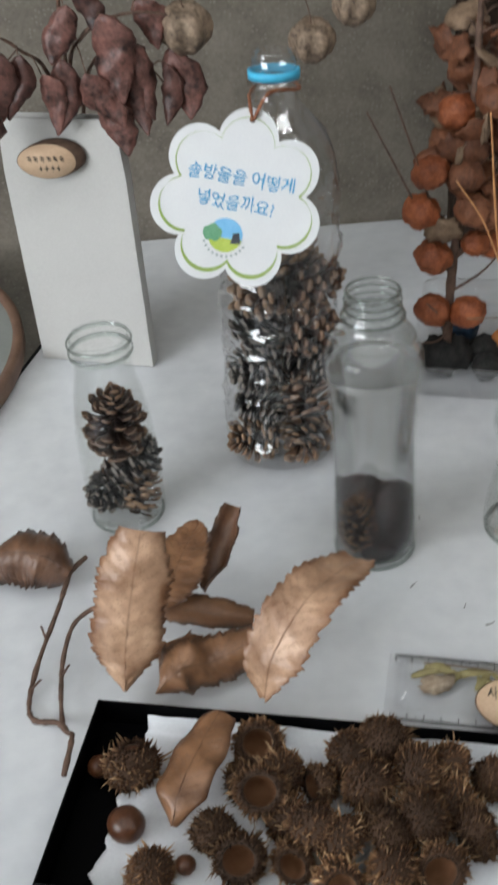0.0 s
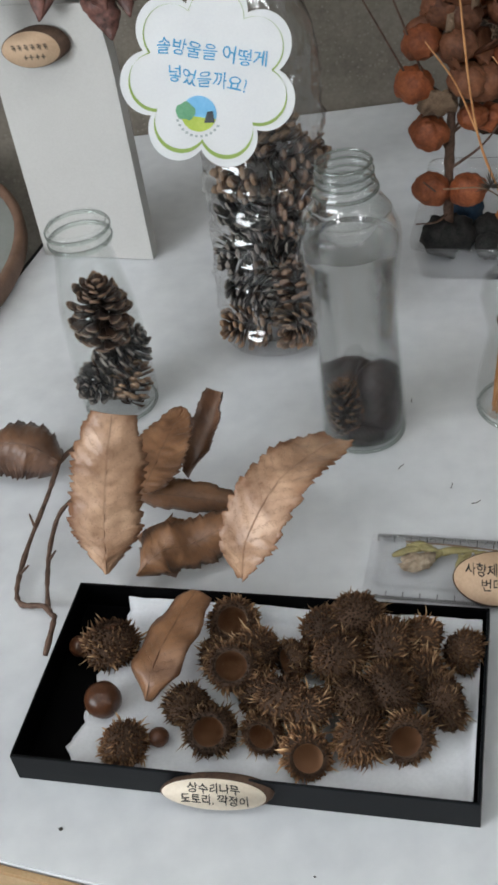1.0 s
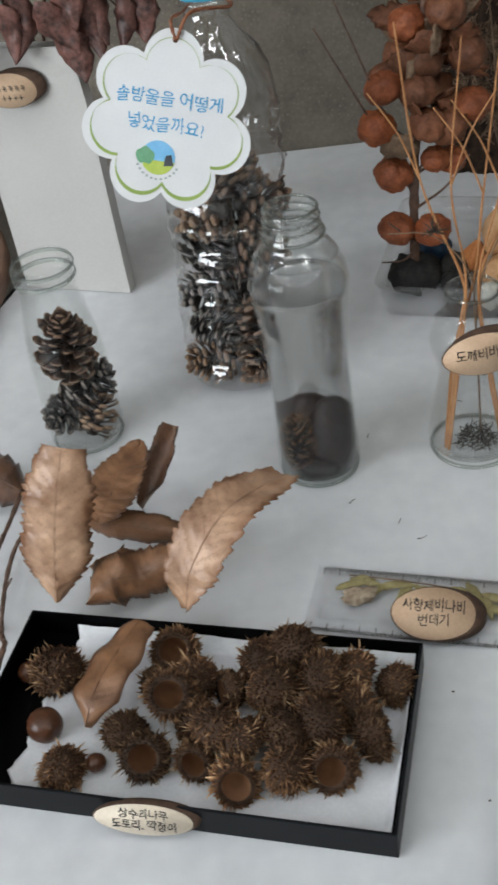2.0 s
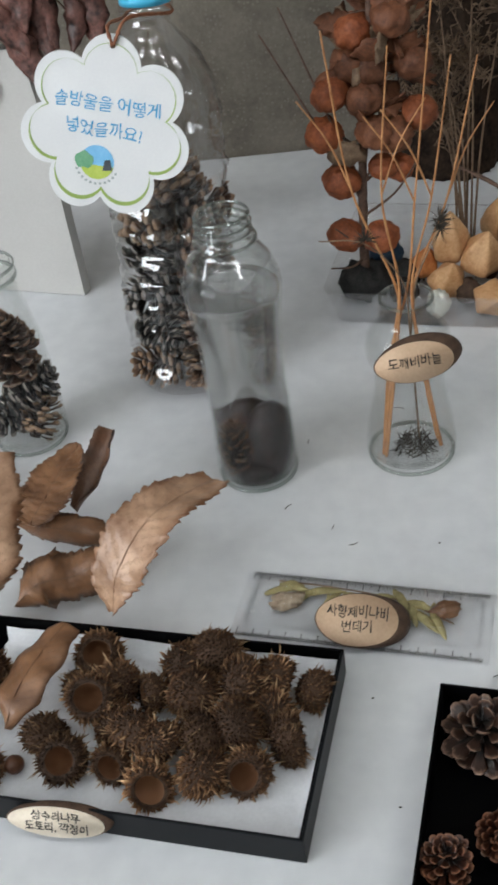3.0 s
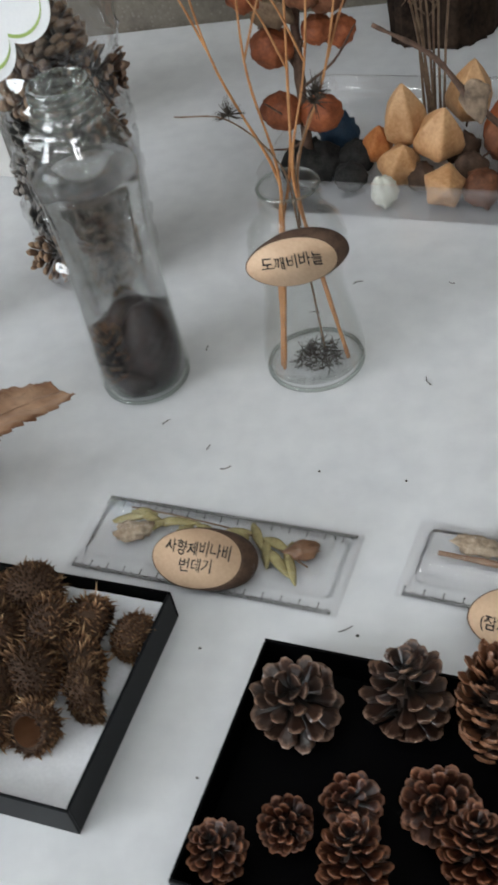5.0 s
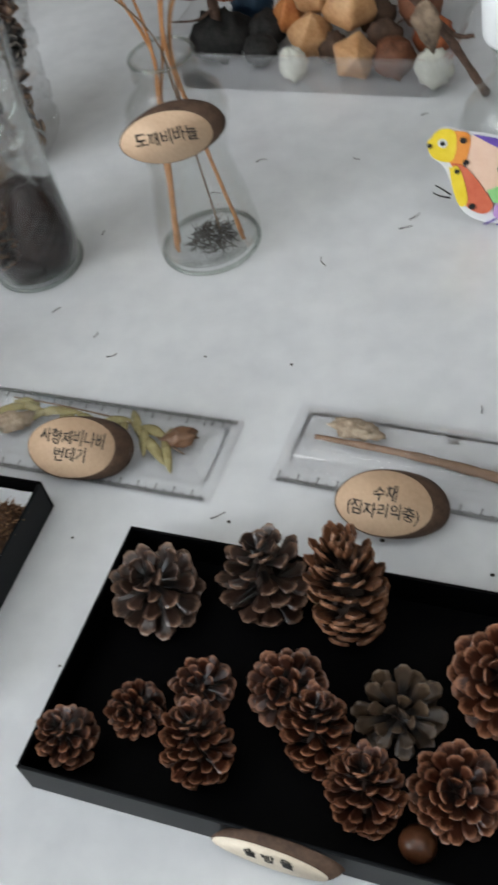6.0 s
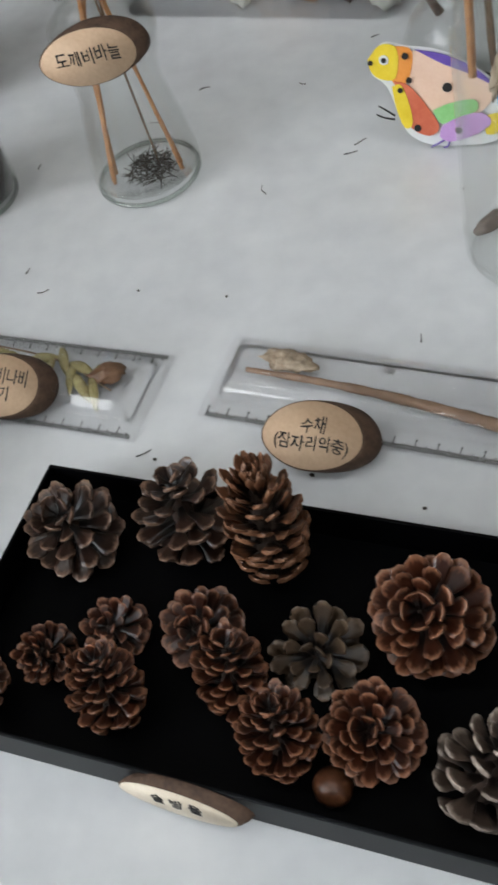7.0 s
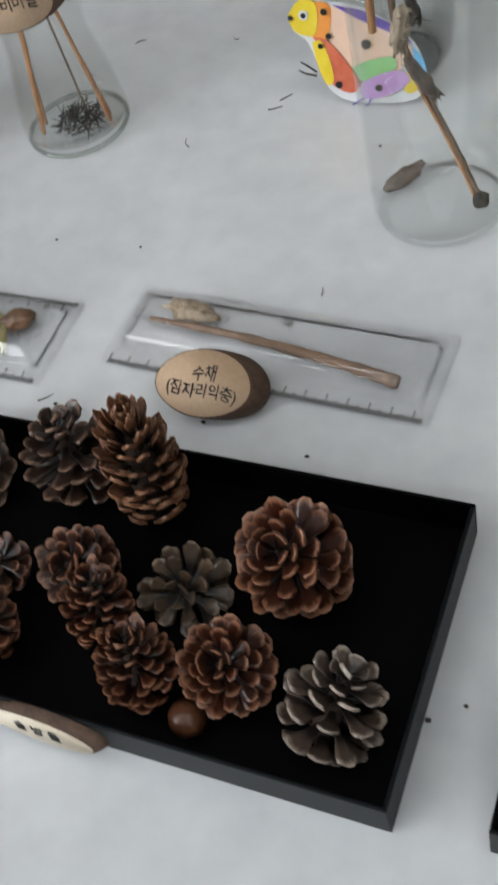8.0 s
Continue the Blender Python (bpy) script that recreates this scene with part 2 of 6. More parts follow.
STRING = surf("rust brown cord", (0.22, 0.08, 0.04), (0.36, 0.15, 0.08), 300, 0.8, 0.5)
LEAF = leaf_mat("dry oak leaf", (0.105, 0.046, 0.021), (0.30, 0.15, 0.074), (0.09, 0.042, 0.020))
LEAF_DARK = leaf_mat("dark dry leaf", (0.05, 0.022, 0.012), (0.2, 0.10, 0.055), (0.05, 0.022, 0.012))
LEAF_PALE = leaf_mat("pale dry leaf", (0.21, 0.095, 0.045), (0.62, 0.40, 0.26), (0.17, 0.080, 0.038))
TWIG = surf("twig bark", (0.06, 0.035, 0.025), (0.17, 0.1, 0.07), 160, 0.75, 0.6)
STRAW = surf("dry straw", (0.34, 0.14, 0.05), (0.58, 0.29, 0.12), 120, 0.5, 0.3)
STRAW_DIM = surf("grey straw", (0.12, 0.075, 0.045), (0.27, 0.18, 0.115), 120, 0.7, 0.3)
BUR = surf("dark bur", (0.02, 0.016, 0.012), (0.07, 0.055, 0.04), 200, 0.8, 0.3)
CUP = surf("acorn cup shell", (0.03, 0.015, 0.008), (0.10, 0.052, 0.026), 160, 0.75, 0.6, spread=0.25)
CUP_IN = surf("acorn cup lining", (0.07, 0.03, 0.015), (0.24, 0.12, 0.06), 140, 0.8, 0.4, spread=0.25, spec=0.15)
BRISTLE = bristle_mat("cup bristles")
BRISTLE_TAN = bristle_mat("tan cup bristles", 1.6)
CUP_IN_TAN = surf("tan acorn cup lining", (0.16, 0.075, 0.04), (0.40, 0.22, 0.12), 140, 0.8, 0.4, spec=0.15)
NUT = surf("acorn skin", (0.05, 0.018, 0.008), (0.125, 0.048, 0.022), 70, 0.3, 0.12, spread=0.15)
NUT_SCAR = surf("acorn scar", (0.3, 0.2, 0.12), (0.45, 0.32, 0.2), 200, 0.8, 0.4)
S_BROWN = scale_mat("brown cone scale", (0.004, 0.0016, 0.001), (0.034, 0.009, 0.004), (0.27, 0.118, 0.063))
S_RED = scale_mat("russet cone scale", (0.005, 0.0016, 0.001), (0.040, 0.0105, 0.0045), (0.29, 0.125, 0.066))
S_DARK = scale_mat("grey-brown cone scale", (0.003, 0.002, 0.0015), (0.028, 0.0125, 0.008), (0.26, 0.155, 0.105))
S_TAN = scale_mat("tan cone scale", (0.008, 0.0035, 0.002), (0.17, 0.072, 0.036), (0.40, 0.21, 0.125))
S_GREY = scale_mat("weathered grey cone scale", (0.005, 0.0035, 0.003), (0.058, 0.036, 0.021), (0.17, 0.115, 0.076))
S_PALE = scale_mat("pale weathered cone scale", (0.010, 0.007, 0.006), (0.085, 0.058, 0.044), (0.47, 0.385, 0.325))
CORE = surf("cone core", (0.012, 0.007, 0.005), (0.04, 0.022, 0.014), 200, 0.9, 0.4)
GLASS = clear("bottle glass", (0.986, 0.991, 0.988), 0.04, 1.45, 0.0, 0.85)
GLASS_NECK = clear("thick neck glass", (0.95, 0.962, 0.957), 0.06, 1.45, 0.03, 4.5)
GLASS_EDGE = clear("thick glass edge", (0.90, 0.93, 0.91), 0.3, 1.45, 0.0, 2.6)
PET = clear("thin bottle plastic", (0.945, 0.947, 0.95), 0.03, 1.5, 0.07, 5.0)
PLASTIC = clear("clear hard plastic", (0.997, 0.997, 0.999), 0.0, 1.49, 0.04, 2.2)
PLASTIC_EDGE = clear("clear plastic rib", (0.996, 0.996, 0.998), 0.0, 1.49, 0.08, 0.9)
WATER = liquid("water", (0.995, 0.993, 0.99), 1.33, 0.3)
ORANGE = surf("orange husk", (0.15, 0.036, 0.012), (0.35, 0.102, 0.036), 50, 0.6, 0.4, 400, spread=0.2)
LANTERN = surf("papery tan husk", (0.42, 0.21, 0.085), (0.68, 0.42, 0.22), 55, 0.55, 0.4, 400, spread=0.18)
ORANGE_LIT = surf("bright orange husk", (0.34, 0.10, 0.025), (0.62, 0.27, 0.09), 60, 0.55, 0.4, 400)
HUSK_BROWN = surf("brown husk", (0.075, 0.026, 0.012), (0.20, 0.075, 0.034), 50, 0.65, 0.4, 400, spread=0.25)
PODRED = surf("dark red-brown pod", (0.010, 0.004, 0.003), (0.19, 0.085, 0.068), 75, 0.42, 0.9, 320, spread=0.4)
PODPALE = surf("striped pale pod", (0.06, 0.04, 0.028), (0.36, 0.26, 0.18), 70, 0.7, 0.5, 300)
SOIL = surf("black soil", (0.008, 0.008, 0.008), (0.03, 0.028, 0.026), 150, 0.9, 1.0)
DEEPBLUE = surf("deep blue dyed pod", (0.008, 0.022, 0.045), (0.02, 0.055, 0.10), 80, 0.6, 0.6)
BONE = surf("off-white husk", (0.55, 0.55, 0.47), (0.74, 0.74, 0.66), 60, 0.6, 0.4)
HUSK = surf("pale dry husk", (0.24, 0.17, 0.11), (0.52, 0.42, 0.31), 160, 0.7, 0.6)
HUSK_DARK = surf("brown dry husk", (0.08, 0.055, 0.04), (0.24, 0.18, 0.14), 150, 0.7, 0.6)
OLIVE = surf("olive dry leaf", (0.22, 0.18, 0.07), (0.46, 0.40, 0.19), 90, 0.6, 0.4)
CRUMB = surf("dark plant crumbs", (0.02, 0.018, 0.015), (0.08, 0.07, 0.06), 300, 0.9, 0.3)
GREYGREEN = surf("grey-green glass top", (0.25, 0.27, 0.25), (0.33, 0.35, 0.33), 10, 0.25, 0.03)
BROWNRIM = surf("brown wooden rim", (0.13, 0.07, 0.045), (0.23, 0.135, 0.09), 40, 0.5, 0.2)
C_YELLOW = surf("yellow paint", (0.8, 0.58, 0.02), (0.9, 0.7, 0.06), 80, 0.5, 0.05)
C_ORANGE = surf("orange paint", (0.82, 0.27, 0.04), (0.9, 0.36, 0.08), 80, 0.5, 0.05)
C_RED = surf("brick red paint", (0.62, 0.12, 0.06), (0.72, 0.19, 0.1), 80, 0.5, 0.05)
C_PEACH = surf("peach paint", (0.82, 0.55, 0.4), (0.88, 0.63, 0.48), 80, 0.5, 0.05)
C_PURPLE = surf("purple paint", (0.12, 0.07, 0.36), (0.18, 0.1, 0.45), 80, 0.5, 0.05)
C_VIOLET = surf("lilac paint", (0.5, 0.28, 0.6), (0.6, 0.36, 0.7), 80, 0.5, 0.05)
C_GREEN = surf("light green paint", (0.25, 0.6, 0.2), (0.34, 0.7, 0.28), 80, 0.5, 0.05)
C_BLUE = surf("light blue paint", (0.13, 0.45, 0.75), (0.2, 0.55, 0.85), 80, 0.5, 0.05)
TUBE = bpy.data.materials.new("lit lamp tube")
TUBE.use_nodes = True
TUBE.node_tree.nodes["Principled BSDF"].inputs["Emission Color"].default_value = (0.93, 0.97, 1.0, 1)
TUBE.node_tree.nodes["Principled BSDF"].inputs["Emission Strength"].default_value = 19.0
PANE = clear("window pane", (0.97, 0.98, 0.98), 0.0, 1.45)

# ---- builders ----


def mesh_of(bm, name, mat, smooth=True):
    bmesh.ops.recalc_face_normals(bm, faces=bm.faces)
    me = bpy.data.meshes.new(name)
    bm.to_mesh(me)
    bm.free()
    if mat:
        me.materials.append(mat)
    if smooth:
        me.shade_smooth()
    return me


def part(name, bm, mat, parent=None, label="", smooth=True, m=None):
    me = bm if isinstance(bm, bpy.types.Mesh) else mesh_of(bm, name, mat, smooth)
    ob = new(name, me)
    if parent is not None:
        ob.parent = parent
    if m is not None:
        ob.matrix_basis = m
    if label:
        ob["label"] = label
    return ob


def thing(name, m, label, category, group="", kind=""):
    ob = new(name)
    ob.empty_display_size = 0.02
    ob.matrix_basis = m
    return tagged(ob, label, category, group, kind)


def solo(name, bm, mat, m, label, category, group="", kind="", smooth=True):
    """A thing that is a single mesh."""
    me = bm if isinstance(bm, bpy.types.Mesh) else mesh_of(bm, name, mat, smooth)
    ob = new(name, me)
    ob.matrix_basis = m
    return tagged(ob, label, category, group, kind)


def add_box(bm, x0, y0, z0, x1, y1, z1, bevel=0.0):
    vs = [bm.verts.new((x, y, z)) for z in (z0, z1) for x, y in ((x0, y0), (x1, y0), (x1, y1), (x0, y1))]
    fs = [bm.faces.new([vs[i] for i in q]) for q in ((3, 2, 1, 0), (4, 5, 6, 7), (0, 1, 5, 4), (1, 2, 6, 5), (2, 3, 7, 6), (3, 0, 4, 7))]
    if bevel:
        edges = {e for f in fs for e in f.edges}
        bmesh.ops.bevel(bm, geom=list(edges), offset=bevel, segments=2, affect="EDGES", profile=0.6)


def box(x0, y0, z0, x1, y1, z1, bevel=0.0):
    bm = bmesh.new()
    add_box(bm, x0, y0, z0, x1, y1, z1, bevel)
    return bm


def prism(outline, z0, z1, bevel=0.0):
    bm = bmesh.new()
    lo = [bm.verts.new((x, y, z0)) for x, y in outline]
    hi = [bm.verts.new((x, y, z1)) for x, y in outline]
    k = len(outline)
    bm.faces.new(lo[::-1])
    top = bm.faces.new(hi)
    for i in range(k):
        bm.faces.new((lo[i], lo[(i + 1) % k], hi[(i + 1) % k], hi[i]))
    if bevel:
        bmesh.ops.bevel(bm, geom=list(top.edges), offset=bevel, segments=2, affect="EDGES")
    return bm


def lathe(profile, n=40, wobble=None):
    """Turn (r, z) points about z; r = 0 closes the end. wobble(a, r, z) gives a changed r."""
    bm = bmesh.new()
    rings = []
    for r, z in profile:
        if r <= 1e-6:
            rings.append([bm.verts.new((0, 0, z))])
        else:
            ring = []
            for i in range(n):
                a = 2 * math.pi * i / n
                q = wobble(a, r, z) if wobble else r
                ring.append(bm.verts.new((q * math.cos(a), q * math.sin(a), z)))
            rings.append(ring)
    for a, b in zip(rings, rings[1:]):
        if len(a) == 1 and len(b) == 1:
            continue
        for i in range(n):
            j = (i + 1) % n
            if len(a) == 1:
                bm.faces.new((a[0], b[j], b[i]))
            elif len(b) == 1:
                bm.faces.new((a[i], a[j], b[0]))
            else:
                bm.faces.new((a[i], a[j], b[j], b[i]))
    return bm


def shell(outer, wall, floor):
    """The profile of a vessel with a wall: outside up from the foot, inside down again to the floor."""
    inner = [(max(r - wall, 0.001), z) for r, z in outer if z > outer[0][1] + floor]
    return outer + inner[::-1] + [(0, outer[0][1] + floor)]


def smooth_line(pts, steps=8):
    """Catmull-Rom through the points."""
    p = [Vector(q) for q in pts]
    p = [2 * p[0] - p[1]] + p + [2 * p[-1] - p[-2]]
    out = []
    for i in range(1, len(p) - 2):
        for s in range(steps):
            t = s / steps
            a, b, c, d = p[i - 1:i + 3]
            out.append(0.5 * (2 * b + (c - a) * t + (2 * a - 5 * b + 4 * c - d) * t * t + (3 * b - 3 * c + d - a) * t ** 3))
    out.append(p[-2])
    return out


def add_tube(bm, pts, r0, r1, n=6, rough=0.0, seed=0):
    rnd = random.Random(seed)
    prev = None
    pts = [Vector(q) for q in pts]
    first = last = None
    for i, p in enumerate(pts):
        t = (pts[min(i + 1, len(pts) - 1)] - pts[max(i - 1, 0)]).normalized()
        side = t.cross(Vector((0.31, 0.2, 0.93)))
        if side.length < 1e-4:
            side = t.cross(Vector((1, 0, 0)))
        side.normalize()
        up = side.cross(t)
        r = r0 + (r1 - r0) * i / max(1, len(pts) - 1)
        r *= 1 + rough * rnd.uniform(-1, 1)
        ring = [bm.verts.new(p + r * (math.cos(2 * math.pi * k / n) * side + math.sin(2 * math.pi * k / n) * up)) for k in range(n)]
        if prev:
            for k in range(n):
                bm.faces.new((prev[k], prev[(k + 1) % n], ring[(k + 1) % n], ring[k]))
        else:
            first = ring
        prev = last = ring
    bm.faces.new(first[::-1])
    bm.faces.new(last)


def tube(pts, r0, r1=None, n=6, steps=8, rough=0.0, seed=0):
    bm = bmesh.new()
    add_tube(bm, smooth_line(pts, steps), r0, r0 if r1 is None else r1, n, rough, seed)
    return bm


def lump(rx, ry, rz, seed, rough=0.15, lobes=0, n=24, freq=3.0):
    """A rounded lump with an uneven, perhaps lobed, skin."""
    bm = bmesh.new()
    bmesh.ops.create_uvsphere(bm, u_segments=n, v_segments=n // 2, radius=1)
    off = Vector((seed * 3.1, seed * 1.7, seed * 0.9))
    for v in bm.verts:
        d = v.co.normalized()
        k = 1 + rough * noise.noise(d * freq + off) + 0.4 * rough * noise.noise(d * freq * 3 + off)
        if lobes:
            k *= 1 + 0.07 * math.cos(lobes * math.atan2(d.y, d.x)) * (1 - abs(d.z))
        v.co = Vector((d.x * rx, d.y * ry, d.z * rz)) * k
    return bm


def writing(name, text, size, mat, parent, m, squeeze=1.0):
    """Hand lettering as a flat mesh, 0.15 mm proud of its ground."""
    c = bpy.data.curves.new(name, "FONT")
    c.body, c.size, c.align_x, c.align_y, c.extrude, c.space_line = text, size, "CENTER", "CENTER", 0.0001, 1.05
    c.resolution_u = 2
    c.offset = 0.006 * size
    tmp = new("tmp_text", c)
    me = bpy.data.meshes.new_from_object(tmp.evaluated_get(bpy.context.evaluated_depsgraph_get()))
    bpy.data.objects.remove(tmp)
    me.materials.clear()
    me.materials.append(mat)
    wander = 3.7 * len(text)
    for v in me.vertices:
        v.co.x *= squeeze
        p = Vector((v.co.x / size, v.co.y / size, wander))
        v.co.x += 0.09 * size * noise.noise(p * 1.7) + 0.03 * size * noise.noise(p * 5.0)
        v.co.y += 0.05 * size * math.sin(v.co.x / size * 2.3) + 0.10 * size * noise.noise(p * 1.5 + Vector((7, 3, 0))) + 0.03 * size * noise.noise(p * 5.0 + Vector((3, 9, 0)))
    ob = new(name, me)
    ob.parent = parent
    ob.matrix_basis = m
    return ob

# ---- the room ----
WX0, WX1, WY0, WY1, CEILING = -2.1, 2.9, -2.0, 1.210, 2.65
tagged(part("floor", box(WX0 - 0.1, WY0 - 0.1, -0.1, WX1 + 0.1, WY1 + 0.1, 0), FLOOR, smooth=False), "pale grey speckled terrazzo floor", "floor", kind="structure")
tagged(part("ceiling", box(WX0 - 0.1, WY0 - 0.1, CEILING, WX1 + 0.1, WY1 + 0.1, CEILING + 0.1), CEIL, smooth=False), "plain white ceiling", "ceiling", kind="structure")
tagged(part("wall_north", box(WX0 - 0.1, WY1, 0, WX1 + 0.1, WY1 + 0.12, CEILING), TERRAZZO, smooth=False), "grey-brown speckled terrazzo wall behind the table", "wall", kind="structure")
tagged(part("wall_east", box(WX1, WY0, 0, WX1 + 0.12, WY1, CEILING), PLASTER, smooth=False), "plain painted wall", "wall", kind="structure")
tagged(part("wall_south", box(WX0 - 0.1, WY0 - 0.12, 0, WX1 + 0.1, WY0, CEILING), PLASTER, smooth=False), "plain painted wall", "wall", kind="structure")
bm = bmesh.new()
OY0, OY1, OZ0, OZ1 = -1.95, 0.15, 1.0, 2.4
add_box(bm, WX0 - 0.12, WY0, 0, WX0, WY1, OZ0)
add_box(bm, WX0 - 0.12, WY0, OZ1, WX0, WY1, CEILING)
add_box(bm, WX0 - 0.12, WY0, OZ0, WX0, OY0, OZ1)
add_box(bm, WX0 - 0.12, OY1, OZ0, WX0, WY1, OZ1)
tagged(part("wall_west", bm, PLASTER, smooth=False), "plain painted wall with a window opening", "wall", kind="structure")
win = thing("window_1", pose(WX0 - 0.07, (OY0 + OY1) / 2, OZ0), "white framed daylight window", "window", kind="structure")
for y0, y1, z0, z1 in ((-1.05, 1.05, 0, 0.06), (-1.05, 1.05, 1.34, 1.4), (-1.05, -0.99, 0.06, 1.34), (0.99, 1.05, 0.06, 1.34), (-0.03, 0.03, 0.06, 1.34)):
    part("window_frame", box(-0.025, y0, z0, 0.025, y1, z1, 0.004), PLASTER, win, smooth=False)
for y0 in (-0.99, 0.03):
    pane = part("pane", box(-0.003, y0, 0.06, 0.003, y0 + 0.96, 1.34), PANE, win, smooth=False)
    pane.visible_shadow = False
tagged(solo("ground", box(-60, -60, -0.25, 60, 60, -0.12), TERRAZZO, Matrix(), "plain grey ground outside", "ground", kind="structure", smooth=False), kind="structure")

lamp = thing("ceiling_light", pose(-0.55, 0.05, CEILING), "white twin-tube ceiling light, switched on", "light", "ceiling lights")
housing = part("housing", box(-0.63, -0.11, -0.05, 0.63, 0.11, 0, 0.01), PLASTER, lamp, smooth=False)
for y in (-0.055, 0.055):
    part("lamp_tube", tube([(-0.6, y, -0.075), (0, y, -0.075), (0.6, y, -0.075)], 0.014, n=10, steps=2), TUBE, lamp)
    for x in (-0.6, 0.6):
        part("tube_holder", box(x - 0.012, y - 0.018, -0.095, x + 0.012, y + 0.018, -0.05, 0.003), PLASTER, housing, smooth=False)
for x, y in ((1.1, 0.05), (-0.55, -1.1), (1.1, -1.1)):
    copy_thing(lamp, pose(x, y, CEILING))

# ---- the table ----
U, V = Vector((0.9588, -0.2840)), Vector((0.2840, 0.9588))
O2 = Vector((0.0, 0.3710))
FL = O2 - 0.187 * U - 0.0495 * Vector((0.9532, -0.3024))
FR = FL + 1.6865 * Vector((0.9532, -0.3024))


def to_wall(p):
    return p + V * ((1.206 - p.y) / V.y)


BL, BR = to_wall(FL), to_wall(FR)
table = thing("table", Matrix(), "white laminate display table with pale wood edging", "table")
part("tabletop", prism([tuple(q) for q in (FL + 0.0052 * V, FR + 0.0052 * V, BR, BL)], TOP - 0.026, TOP, 0.001), WHITE_TOP, table, smooth=False)
part("edge_strip", prism([tuple(q) for q in (FL - 0.001 * U, FR, FR + 0.0046 * V, FL + 0.0046 * V - 0.001 * U)], TOP - 0.027, TOP - 0.0006, 0.001), EDGE_WOOD, table, "pale wood edging strip", smooth=False)
part("side_strip", prism([tuple(q) for q in (FL - 0.0034 * U, FL - 0.0004 * U, BL - 0.0004 * U, BL - 0.0034 * U)], TOP - 0.027, TOP - 0.0006), BLACK_LIFTED, table, "thin dark strip along the left edge", smooth=False)
for q in (FL + 0.06 * U + 0.07 * V, FR - 0.06 * U + 0.07 * V, BL + 0.06 * U - 0.08 * V, BR - 0.06 * U - 0.08 * V):
    part("leg", box(q.x - 0.02, q.y - 0.02, 0, q.x + 0.02, q.y + 0.02, TOP - 0.026, 0.003), STEEL, table, smooth=False)

side = thing("round_side_table", pose(-0.3235, 0.957, 0), "round side table with grey-green glass top and brown wooden rim", "side table")
part("top", lathe([(0, 0.753), (0.240, 0.753), (0.240, 0.763), (0, 0.763)], 80), GREYGREEN, side, "grey-green glass top", smooth=False)
part("rim", lathe([(0.2405, 0.752), (0.248, 0.752), (0.250, 0.755), (0.250, 0.766), (0.248, 0.769), (0.2405, 0.768), (0.2405, 0.752)], 80), BROWNRIM, side, "brown wooden rim")
part("pedestal", lathe([(0, 0.02), (0.03, 0.02), (0.025, 0.4), (0.03, 0.7), (0.05, 0.7525), (0, 0.7525)], 24), BROWNRIM, side)
part("foot", lathe([(0, 0), (0.15, 0), (0.15, 0.012), (0.03, 0.03), (0, 0.03)], 40), BROWNRIM, side)

# ---- cones ----


def scale_mesh(name, mat, pointed=0.0, thick=0.16):
    """One scale: root at the origin, lip at y = 1, one wide; it thickens and turns up at the lip."""
    rows = ((0.0, 0.22, 0.0), (0.5, 0.5, -0.03), (0.78, 0.96, -0.02), (0.93, 1.0, 0.05), (1.0, 0.74 - 0.4 * pointed, 0.18))
    bm = bmesh.new()
    up, lo = [], []
    for y, w, lift in rows:
        ra, rb = [], []
        for x in (-0.5, -0.22, 0.22, 0.5):
            edge = abs(x) * 2
            yy = y - 0.10 * edge * edge * y - pointed * 0.18 * edge * y
            cup = 0.03 * edge * edge * y
            th = thick * (0.35 + 0.65 * y) * (1 - 0.3 * edge * edge)
            ra.append(bm.verts.new((x * w, yy, lift + cup + th * (1.0 if y < 0.99 else 0.35))))
            rb.append(bm.verts.new((x * w, yy - (0.04 if y > 0.95 else 0), lift + cup - th * 0.5)))
        up.append(ra)
        lo.append(rb)
    for i in range(4):
        for j in range(3):
            bm.faces.new((up[i][j], up[i][j + 1], up[i + 1][j + 1], up[i + 1][j]))
            bm.faces.new((lo[i][j + 1], lo[i][j], lo[i + 1][j], lo[i + 1][j + 1]))
        bm.faces.new((up[i][0], up[i + 1][0], lo[i + 1][0], lo[i][0]))
        bm.faces.new((up[i + 1][3], up[i][3], lo[i][3], lo[i + 1][3]))
    for j in range(3):
        bm.faces.new((up[4][j], up[4][j + 1], lo[4][j + 1], lo[4][j]))
    return mesh_of(bm, name, mat)


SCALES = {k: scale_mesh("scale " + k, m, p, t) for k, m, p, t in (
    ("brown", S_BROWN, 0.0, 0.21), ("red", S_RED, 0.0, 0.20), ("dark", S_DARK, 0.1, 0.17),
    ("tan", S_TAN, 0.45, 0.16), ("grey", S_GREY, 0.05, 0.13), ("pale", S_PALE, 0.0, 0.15))}


